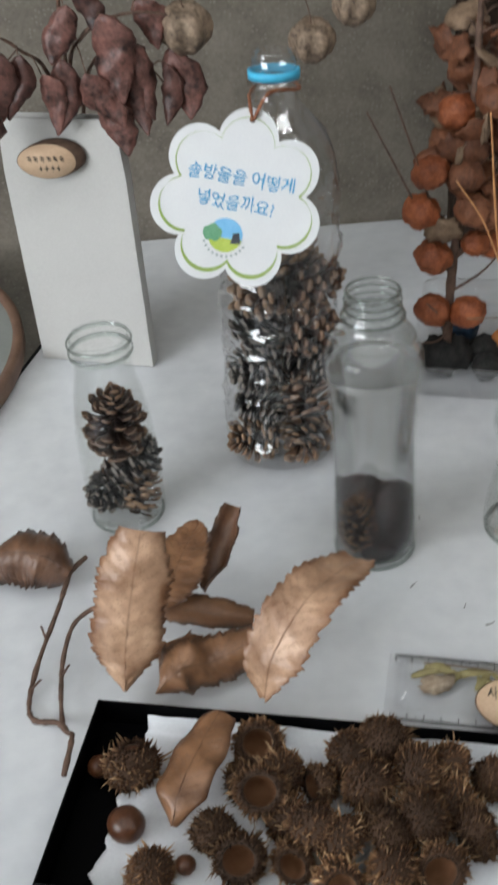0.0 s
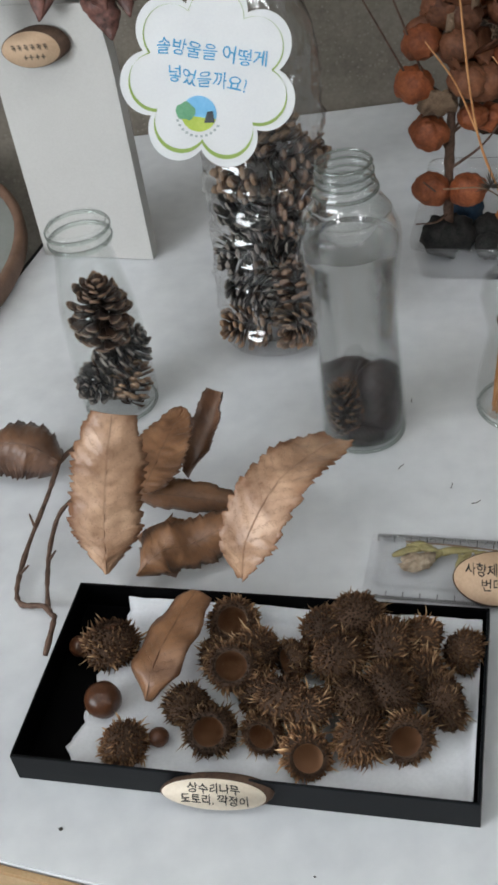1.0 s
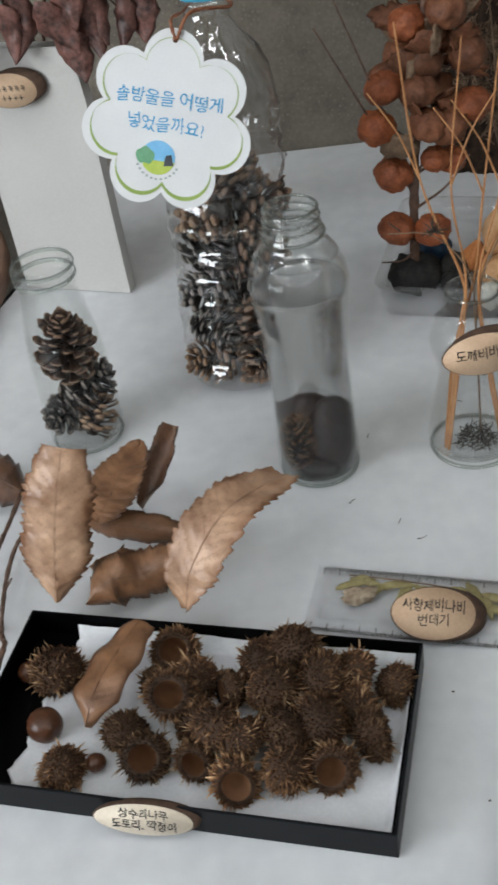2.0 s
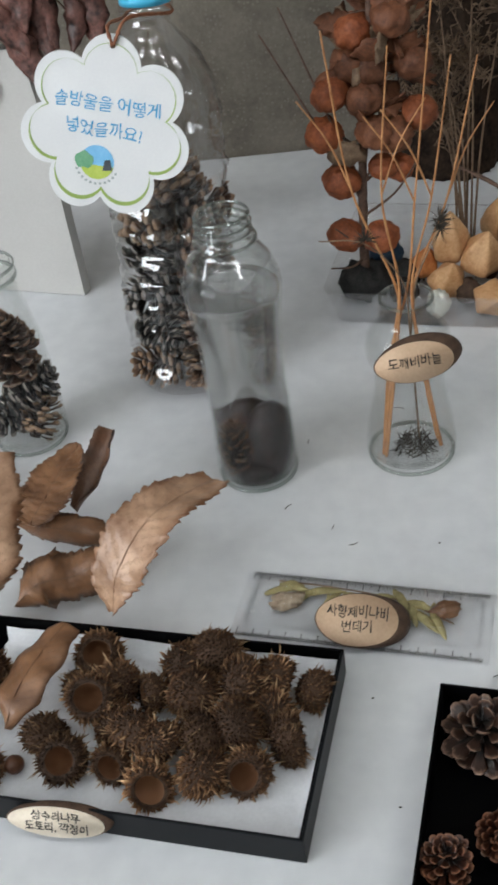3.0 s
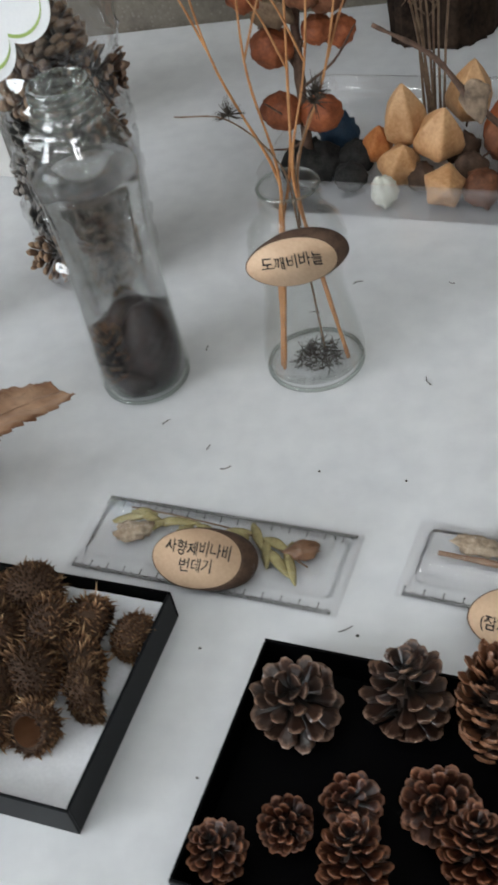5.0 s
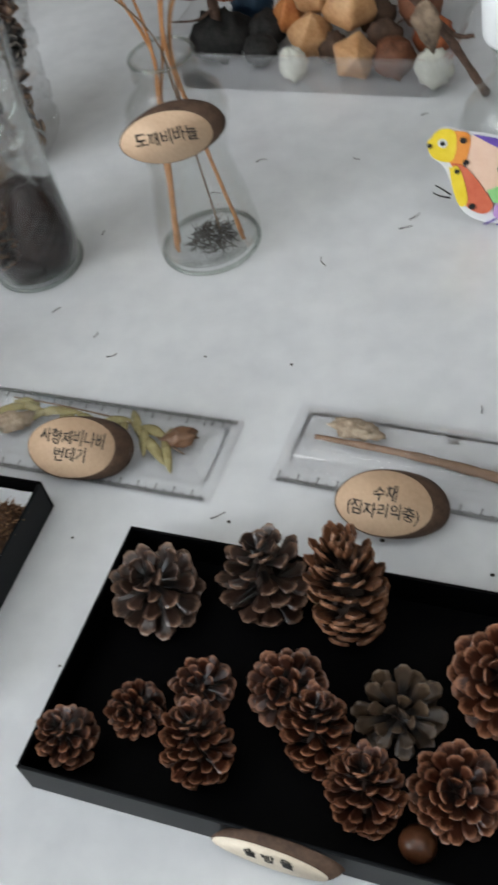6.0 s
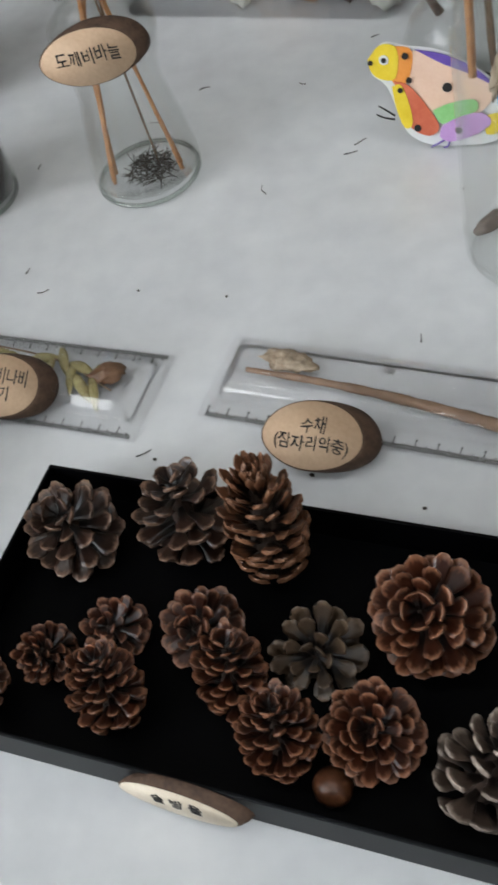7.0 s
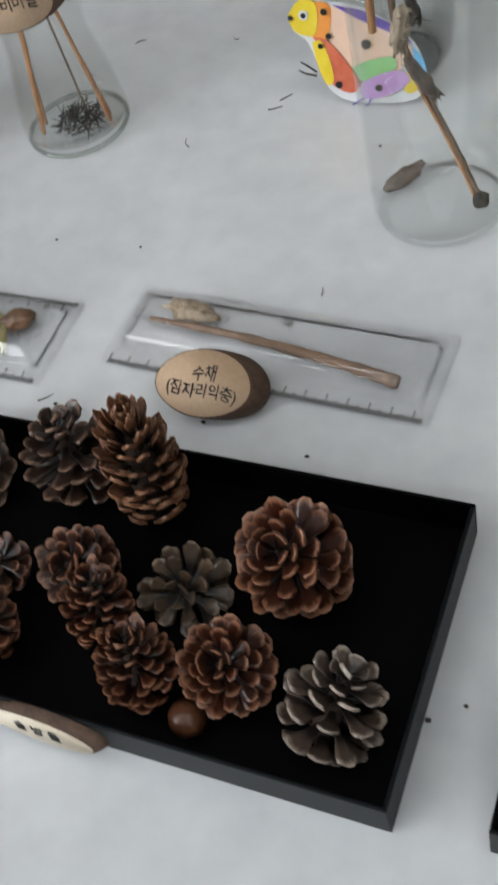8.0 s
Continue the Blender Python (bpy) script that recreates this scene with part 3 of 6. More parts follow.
def scale_poses(length, radius, count, shut, seed, broad=1.0):
    """Poses of the scales up the axis. shut: 0 wide open, 1 shut tight."""
    rnd = random.Random(seed)
    out = []
    for i in range(count):
        f = (i + 0.5) / count
        a = i * 2.39996 + rnd.uniform(-0.12, 0.12)
        env = radius * max(0.2, math.sin(math.pi * min(1, 0.22 + 0.76 * f)) ** (0.8 - 0.15 * shut))
        z = length * (0.05 + 0.80 * f)
        tilt = radians((-10 + 28 * shut) + 50 * f ** 1.8 + rnd.uniform(-14, 14))
        core = radius * (0.26 + 0.3 * shut) * (1 - 0.8 * f)
        reach = max(env - core * 0.5, 0.24 * radius) / max(0.55, math.cos(tilt))
        reach = min(reach, radius * 1.0) * rnd.uniform(0.92, 1.06)
        wide = radius * (0.50 - 0.13 * shut - 0.2 * f) * rnd.uniform(0.85, 1.1) * broad
        m = Matrix.Rotation(a, 4, "Z") @ Matrix.Translation((0, core * 0.5, z)) @ Matrix.Rotation(tilt, 4, "X") @ Matrix.Rotation(rnd.uniform(-0.14, 0.14), 4, "Y")
        out.append(m @ Matrix.Diagonal((wide, reach, wide * 0.95, 1)))
    return out


def core_bm(length, radius, shut):
    r = radius * (0.24 + 0.12 * shut)
    return lathe([(0, 0), (r * 0.7, 0.02 * length), (r, 0.2 * length), (r * 0.8, 0.5 * length), (r * 0.3, 0.74 * length), (0, 0.8 * length)], 10)


def pine_cone(m, kind, length, radius, count, shut, seed, label, group=""):
    ob = thing("pine_cone", m, label, "pine cone", group)
    part("core", core_bm(length, radius, shut), CORE, ob)
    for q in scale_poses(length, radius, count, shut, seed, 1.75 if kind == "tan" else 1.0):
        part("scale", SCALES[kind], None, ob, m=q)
    return ob


def cone_mesh(kind, length, radius, count, shut, seed):
    """A whole cone in one mesh, for those seen small behind glass."""
    bm = core_bm(length, radius, shut)
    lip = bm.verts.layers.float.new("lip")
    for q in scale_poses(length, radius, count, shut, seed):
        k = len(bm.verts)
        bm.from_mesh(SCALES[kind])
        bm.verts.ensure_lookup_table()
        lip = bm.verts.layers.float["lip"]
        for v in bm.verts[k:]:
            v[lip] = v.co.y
            v.co = q @ v.co
    return bm


def small_mat(name, dark, light):
    return surf(name, dark, light, 220, 0.6, 0.3, 900)


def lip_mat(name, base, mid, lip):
    """A cone's scales in one mesh: roots darkened as gap shade, brown across, worn pale lips."""
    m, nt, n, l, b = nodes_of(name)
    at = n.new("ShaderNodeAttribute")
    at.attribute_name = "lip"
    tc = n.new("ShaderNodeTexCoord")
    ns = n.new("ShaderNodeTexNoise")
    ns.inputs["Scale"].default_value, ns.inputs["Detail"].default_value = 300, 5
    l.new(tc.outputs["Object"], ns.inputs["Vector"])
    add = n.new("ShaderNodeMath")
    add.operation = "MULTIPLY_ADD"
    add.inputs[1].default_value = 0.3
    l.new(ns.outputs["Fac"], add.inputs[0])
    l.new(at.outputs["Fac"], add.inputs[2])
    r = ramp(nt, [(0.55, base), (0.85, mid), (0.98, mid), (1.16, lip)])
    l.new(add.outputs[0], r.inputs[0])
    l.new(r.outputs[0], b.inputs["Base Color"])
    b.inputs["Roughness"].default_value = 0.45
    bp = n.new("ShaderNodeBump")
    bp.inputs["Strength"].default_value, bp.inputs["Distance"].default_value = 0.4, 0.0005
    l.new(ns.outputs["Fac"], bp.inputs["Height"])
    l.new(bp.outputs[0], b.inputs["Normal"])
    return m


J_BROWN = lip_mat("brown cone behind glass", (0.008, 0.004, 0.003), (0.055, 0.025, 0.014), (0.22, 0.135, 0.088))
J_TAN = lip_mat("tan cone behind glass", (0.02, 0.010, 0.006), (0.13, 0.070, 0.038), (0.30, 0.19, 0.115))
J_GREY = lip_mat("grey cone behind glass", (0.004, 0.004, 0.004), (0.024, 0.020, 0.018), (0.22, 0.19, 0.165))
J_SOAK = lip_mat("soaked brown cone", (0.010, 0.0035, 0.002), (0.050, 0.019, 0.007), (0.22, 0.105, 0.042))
J_WET = surf("soaked maroon cone", (0.004, 0.0012, 0.0008), (0.028, 0.008, 0.005), 140, 0.45, 0.6)

# ---- trays ----


def tray(m, label):
    w, d, h, th = 0.2412, 0.1215, 0.0202, 0.0016
    ob = thing("box_lid_tray", pose(0, 0, 0.0004) @ m, label, "tray", "black trays")
    part("bottom", box(-w / 2 + th, -d / 2 + th, 0, w / 2 - th, d / 2 - th, 0.002), BLACK, ob, smooth=False)
    # front and right walls wear the black lightened for the light they catch
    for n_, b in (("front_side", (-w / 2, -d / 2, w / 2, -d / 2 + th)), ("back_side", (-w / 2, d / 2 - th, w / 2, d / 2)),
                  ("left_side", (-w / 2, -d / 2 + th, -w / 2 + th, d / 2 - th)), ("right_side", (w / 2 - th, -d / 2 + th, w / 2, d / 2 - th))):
        part(n_, box(b[0], b[1], 0, b[2], b[3], h, 0.0005), BLACK_LIFTED if n_ in ("front_side", "right_side") else BLACK, ob, smooth=False)
    return ob


T1 = pose(0.1355, 0.4545, TOP, 0, 0, -11.6)
T2 = pose(0.4220, 0.3770, TOP, 0, 0, -12.4)
tray(T1, "black cardboard tray lined with white tissue, full of acorn cups")
tray(T2, "black cardboard tray holding pine cones, unlined")

# crumpled tissue lining, torn along its left side
bm = bmesh.new()
NX, NY = 70, 36
rows = []
for j in range(NY + 1):
    v = j / NY
    y = -0.0575 + 0.115 * v
    left = -0.097 + 0.006 * v + 0.006 * noise.noise((v * 9, 1.3, 0)) + 0.004 * noise.noise((v * 31, 4.0, 0))
    row = []
    for i in range(NX + 1):
        u = i / NX
        x = left + (0.1165 - left) * u
        edge = min((0.1165 - x), (y + 0.0575), (0.0575 - y))
        climb = 0.010 * max(0.0, 1 - edge / 0.004) ** 1.5
        z = 0.0026 + climb + 0.0012 * (1 + noise.noise((x * 60, y * 60, 2))) + 0.0006 * noise.noise((x * 180, y * 180, 5))
        row.append(bm.verts.new((x, y, z)))
    rows.append(row)
for j in range(NY):
    for i in range(NX):
        bm.faces.new((rows[j][i], rows[j][i + 1], rows[j + 1][i + 1], rows[j + 1][i]))
tissue = solo("tissue_paper", bm, TISSUE, T1, "crumpled white tissue paper lining, torn along one side", "paper")
tissue.modifiers.new("thickness", "SOLIDIFY").thickness = 0.0003

# ---- acorn cups ----


def cup_meshes(seed, closed=False, tan=False):
    """Bowl, lining and bristles of one cup of radius 1, mouth up."""
    rnd = random.Random(seed)
    lip = 0.55 if not closed else 0.9
    prof, k = [], 9
    for i in range(k + 1):
        a = -math.pi / 2 + (math.pi / 2 + math.asin(lip)) * i / k
        prof.append((0.70 * max(math.cos(a), 0.0 if i == 0 else 0.05), 0.60 * math.sin(a) + 0.61))
    bowl = lathe(prof + [(prof[-1][0] * 0.9, prof[-1][1] + 0.02), (prof[-1][0] * 0.76, prof[-1][1] - 0.03)], 18)
    mouth = prof[-1][0] * 0.76
    lining = lathe([(mouth, prof[-1][1] - 0.03), (mouth * 0.98, 0.62), (mouth * 0.86, 0.30), (mouth * 0.5, 0.12), (0, 0.09)], 18)
    bm = bmesh.new()
    count = 430
    for i in range(count):
        f = (i + 0.5) / count
        z = -0.995 + (lip + 1.01) * f
        a = i * 2.39996 + rnd.uniform(-0.16, 0.16)
        rr = math.sqrt(max(0, 1 - z * z))
        d = Vector((rr * math.cos(a), rr * math.sin(a), z))
        root = Vector((d.x * 0.67, d.y * 0.67, 0.61 + 0.575 * d.z))
        out = Vector((d.x, d.y, d.z * 0.8 + 0.12)).normalized()
        clump = Vector((noise.noise(d * 3.1 + Vector((seed, 0, 0))), noise.noise(d * 3.1 + Vector((0, seed, 5))), noise.noise(d * 3.1 + Vector((9, 0, seed)))))
        bend = Vector((0, 0, 1)) * rnd.uniform(-0.2, 0.7) + clump * 1.6 + Vector((rnd.uniform(-1, 1), rnd.uniform(-1, 1), rnd.uniform(-1, 1))) * 0.5
        ln = rnd.uniform(0.13, 0.31) * (0.75 + 0.7 * abs(clump.x))
        s = out.cross(Vector((0, 0, 1)))
        s = s.normalized() if s.length > 0.01 else Vector((1, 0, 0))
        w = rnd.uniform(0.030, 0.064)
        t = s.cross(out)
        mid = root + out * ln * 0.55 + bend * ln * 0.15
        tip = root + out * ln * 0.8 + bend * ln * 0.7
        a3 = [bm.verts.new(root + w * q) for q in (s, -0.5 * s + 0.8 * t, -0.5 * s - 0.8 * t)]
        b3 = [bm.verts.new(mid + 0.7 * w * q) for q in (s, -0.5 * s + 0.8 * t, -0.5 * s - 0.8 * t)]
        c = bm.verts.new(tip)
        for q in range(3):
            bm.faces.new((a3[q], a3[(q + 1) % 3], b3[(q + 1) % 3], b3[q]))
            bm.faces.new((b3[q], b3[(q + 1) % 3], c))
    for i in range(90):
        a = i * 2.39996
        d = Vector((math.cos(a), math.sin(a), 0))
        root = d * prof[-1][0] * rnd.uniform(0.8, 0.98) + Vector((0, 0, prof[-1][1]))
        tip = root + (d * rnd.uniform(-0.35, 0.8) + Vector((rnd.uniform(-0.5, 0.5), rnd.uniform(-0.5, 0.5), rnd.uniform(0.5, 1.1)))) * rnd.uniform(0.1, 0.2)
        s = Vector((-d.y, d.x, 0)) * rnd.uniform(0.03, 0.055)
        q = [bm.verts.new(root + s), bm.verts.new(root - s), bm.verts.new(root + d * 0.04), bm.verts.new(tip)]
        for f in ((0, 1, 3), (1, 2, 3), (2, 0, 3)):
            bm.faces.new([q[k] for k in f])
    return mesh_of(bowl, "cup bowl", CUP), mesh_of(lining, "cup lining", CUP_IN_TAN if tan else CUP_IN), mesh_of(bm, "cup bristles", BRISTLE_TAN if tan else BRISTLE)


CUPS = [cup_meshes(s) for s in (1, 2, 3, 4)] + [cup_meshes(9, True, True), cup_meshes(7, False, True)]


def acorn_cup(x, y, z, r, tip, turn, variant, label):
    """tip: degrees by which the mouth leans towards the heading turn."""
    m = Matrix.Translation((x, y, z + r * 0.45)) @ Matrix.Rotation(radians(turn), 4, "Z") @ Matrix.Rotation(radians(tip), 4, "Y") @ Matrix.Rotation(turn * 1.7, 4, "Z") @ Matrix.Translation((0, 0, -0.55 * r)) @ Matrix.Diagonal((r * (1 + 0.10 * math.sin(turn)), r * (1 - 0.10 * math.sin(turn)), r * (1 + 0.12 * math.cos(3 * turn)), 1))
    ob = thing("acorn_cup", m, label, "acorn cup", "acorn cups in the tray")
    a, b, c = CUPS[variant]
    part("bowl", a, None, ob)
    part("lining", b, None, ob, "smooth red-brown lining")
    part("bristles", c, None, ob)
    return ob


OPEN_CUP = "open bristly brown acorn cup on white tissue"
HEAP_CUP = "bristly brown acorn cup in the heap"
F = TOP + 0.004
# x, y, lift, radius, lean, heading, variant
HEAP = ((0.124, 0.463, 0.012, 0.0205, 32, 255, 0), (0.123, 0.498, 0.008, 0.020, 38, 270, 1), (0.111, 0.430, 0.002, 0.0195, 42, 258, 2),
        (0.138, 0.427, 0.001, 0.0155, 50, 262, 3), (0.155, 0.471, 0.004, 0.0175, 75, 200, 0), (0.150, 0.441, 0.010, 0.0205, 150, 300, 1),
        (0.164, 0.433, 0.008, 0.020, 120, 320, 2), (0.160, 0.411, 0.002, 0.0195, 62, 282, 5), (0.174, 0.485, 0.007, 0.021, 160, 40, 0),
        (0.193, 0.490, 0.012, 0.021, 140, 100, 1), (0.181, 0.462, 0.014, 0.0205, 170, 10, 2), (0.208, 0.467, 0.013, 0.021, 130, 30, 3),
        (0.224, 0.474, 0.004, 0.0205, 110, 350, 0), (0.248, 0.468, 0.001, 0.0185, 115, 345, 1), (0.234, 0.434, 0.003, 0.0195, 100, 20, 2),
        (0.188, 0.417, 0.002, 0.0205, 170, 200, 3), (0.212, 0.415, 0.003, 0.0195, 55, 250, 0), (0.206, 0.440, 0.012, 0.0205, 150, 80, 1),
        (0.188, 0.437, 0.009, 0.0205, 130, 210, 2), (0.136, 0.480, 0.003, 0.019, 120, 120, 3), (0.098, 0.447, 0.001, 0.0185, 100, 140, 0),
        (0.137, 0.451, 0.001, 0.019, 140, 60, 1), (0.226, 0.452, 0.001, 0.0195, 120, 70, 2), (0.115, 0.478, 0.001, 0.018, 110, 170, 3))
for x, y, lift, r, tip, turn, v in HEAP:
    r *= 0.92
    lift *= 0.82
    acorn_cup(x, y, F + lift, r, tip, turn, v, "open light tan bristly acorn cup on white tissue" if v == 5 else OPEN_CUP if tip < 80 else HEAP_CUP)
acorn_cup(0.052, 0.491, F + 0.001, 0.020, 25, 80, 4, "bristly acorn cup with the nut still inside")
acorn_cup(0.064, 0.427, F, 0.0175, 160, 200, 2, "upturned bristly acorn cup on white tissue")


def acorn(m, r, label):
    ob = thing("acorn", m, label, "acorn", "acorns")
    part("nut", lathe([(0, -0.95 * r), (0.45 * r, -0.88 * r), (0.8 * r, -0.6 * r), (r, -0.05 * r), (0.93 * r, 0.45 * r), (0.6 * r, 0.86 * r), (0.2 * r, 1.02 * r), (0.05 * r, 1.12 * r), (0, 1.12 * r)], 20), NUT, ob)
    part("scar", lathe([(0, -0.97 * r), (0.42 * r, -0.91 * r), (0.46 * r, -0.85 * r), (0, -0.9 * r)], 16), NUT_SCAR, ob, "pale round scar")
    return ob


acorn(pose(0.050, 0.455, F + 0.0105, 60, 20, 30), 0.0103, "smooth round brown acorn on white tissue")
acorn(pose(0.031, 0.499, TOP + 0.0085, 80, 0, 60), 0.0065, "small dark brown acorn in the tray corner")
acorn(pose(0.082, 0.431, F + 0.006, 75, 0, -60), 0.0055, "tiny brown acorn on white tissue")
acorn(pose(0.4515, 0.3245, TOP + 0.0090, 70, 10, 40), 0.0072, "smooth brown acorn among pine cones")
acorn(pose(0.0525, 0.494, F + 0.0135, -20, 10, 0), 0.0085, "greenish acorn seated in its cup")

# ---- pine cones in the second tray: x, y, lean, heading, kind, length, radius, scales, shut ----
IN_TRAY = "on black card"
CONES = (
    (0.337, 0.430, 16, 262, "dark", 0.038, 0.0255, 40, 0.05, "open grey-brown pine cone"),
    (0.386, 0.427, 4, 100, "dark", 0.048, 0.0245, 46, 0.08, "open grey-brown pine cone, tip up"),
    (0.424, 0.413, 4, 90, "tan", 0.070, 0.0220, 62, 1.5, "tall tan pine cone with shut scales"),
    (0.338, 0.376, 34, 262, "brown", 0.029, 0.0148, 44, 0.5, "small tight russet pine cone"),
    (0.364, 0.384, 24, 272, "brown", 0.030, 0.0162, 36, 0.3, "small russet pine cone"),
    (0.367, 0.349, 6, 85, "red", 0.045, 0.0182, 60, 0.5, "egg-shaped russet pine cone with pale scale lips"),
    (0.400, 0.385, 28, 268, "brown", 0.035, 0.0205, 46, 0.3, "half-open russet pine cone"),
    (0.413, 0.356, 8, 60, "red", 0.043, 0.0178, 58, 0.45, "egg-shaped russet pine cone with pale scale lips"),
    (0.445, 0.3775, 38, 270, "grey", 0.025, 0.0225, 30, 0.12, "flat open weathered pine cone like a flower"),
    (0.434, 0.333, 6, 90, "red", 0.042, 0.0185, 60, 0.5, "egg-shaped russet pine cone with pale scale lips"),
    (0.468, 0.343, 22, 265, "red", 0.038, 0.0218, 54, 0.34, "round half-open russet pine cone"),
    (0.490, 0.388, 24, 250, "red", 0.048, 0.0282, 58, 0.3, "large round half-open russet pine cone"),
    (0.500, 0.318, 34, 40, "pale", 0.042, 0.0240, 38, 0.05, "open weathered grey pine cone"),
    (0.310, 0.358, 10, 270, "brown", 0.032, 0.0160, 46, 0.4, "small tight pine cone in the tray corner"))
for i, (x, y, lean, head, kind, ln, r, cnt, shut, lab) in enumerate(CONES):
    cnt, r, ln = int(cnt * (0.98 + 0.45 * shut)), r * 0.865, ln * 0.97
    m = Matrix.Translation((x - 0.001, y + 0.003, TOP + 0.0055)) @ Matrix.Rotation(radians(head), 4, "Z") @ Matrix.Rotation(radians(lean), 4, "Y") @ Matrix.Rotation(i * 1.3, 4, "Z")
    pine_cone(m, kind, ln, r, cnt, shut, 11 + i, lab + " " + IN_TRAY, "pine cones in the tray")

# ---- wood-slice name tags ----


def name_tag(m, a, b, th, lines, size, label, squeeze=0.9, slant=(0.006, 0.002), face=WOOD_FACE):
    """An oval slice cut at a slant from a branch, bark round its edge."""
    ob = thing("wooden_name_tag", m, label, "name tag", "wooden name tags")
    rnd = random.Random(int(a * 1e5))
    ph = rnd.uniform(0, 6)

    def oval(k):
        return [((a * k) * math.cos(t) * (1 + 0.02 * math.sin(3 * t + ph)), (b * k) * math.sin(t) * (1 + 0.02 * math.cos(2 * t + ph))) for t in (2 * math.pi * i / 48 for i in range(48))]

    bm = bmesh.new()
    rings = [[bm.verts.new((x * k + f * slant[0], y * k + f * slant[1], -th * f - 0.0004)) for x, y in oval(1.0)] for f, k in ((0, 0.985), (0.06, 1.0), (0.5, 1.015), (0.94, 0.99), (1.0, 0.96))]
    for p, q in zip(rings, rings[1:]):
        for i in range(48):
            bm.faces.new((p[i], p[(i + 1) % 48], q[(i + 1) % 48], q[i]))
    bm.faces.new(rings[0])
    bm.faces.new(rings[-1][::-1])
    part("bark_edge", bm, BARK, ob, "dark bark edge")
    sanded = part("face", prism(oval(0.955), -0.001, 0.0002), face, ob, "pale sanded face")
    if lines:
        writing("lettering", lines, size, INK, sanded, pose(0, 0, 0.0004), squeeze)
    return ob


def facing(x, y, z, yaw, lean, roll=0):
    """A tag whose face looks to the front (towards -y turned by yaw), leaning back by lean degrees from upright."""
    return pose(x, y, z, 0, 0, yaw) @ pose(0, 0, 0, 90 - lean, 0, 0) @ pose(0, 0, 0, 0, 0, roll)


name_tag(facing(0.1130, 0.3915, TOP + 0.0140, -9, 24), 0.028, 0.0092, 0.0045, "상수리나무\n도토리, 깍정이", 0.0062, "oval wood slice with black lettering against a black tray", 0.95, (0.003, 0.001), WOOD_LIT)
name_tag(facing(0.3970, 0.3150, TOP + 0.0125, -15, 8), 0.0245, 0.0078, 0.0038, "솔 방 울", 0.0066, "oval wood slice with black lettering against a black tray", 0.95, (0.005, 0.003), WOOD_LIT)
name_tag(facing(0.2745, 0.5145, TOP + 0.0165, -10, 62), 0.0255, 0.0165, 0.009, "사향제비나비\n번데기", 0.0082, "oval wood slice with black lettering on a clear case", 0.82)
name_tag(facing(0.4340, 0.4755, TOP + 0.0165, -12, 64), 0.0235, 0.0155, 0.009, "수채\n(잠자리약충)", 0.0076, "oval wood slice with black lettering on a clear case", 0.86)

# ---- clear ruler cases ----


def hull_loft(sections):
    """Skin over closed sections, each a list of points; the last is capped."""
    bm = bmesh.new()
    rings = [[bm.verts.new(p) for p in s] for s in sections]
    for a, b in zip(rings, rings[1:]):
        for i in range(len(a)):
            j = (i + 1) % len(a)
            bm.faces.new((a[i], a[j], b[j], b[i]))
    bm.faces.new(rings[-1])
    return bm


def rounded(w, d, r, z, n=5):
    out = []
    for cx, cy, a0 in ((w / 2 - r, d / 2 - r, 0), (-w / 2 + r, d / 2 - r, 90), (-w / 2 + r, -d / 2 + r, 180), (w / 2 - r, -d / 2 + r, 270)):
        for i in range(n):
            a = radians(a0 + 90 * i / (n - 1))
            out.append((cx + r * math.cos(a), cy + r * math.sin(a), z))
    return out


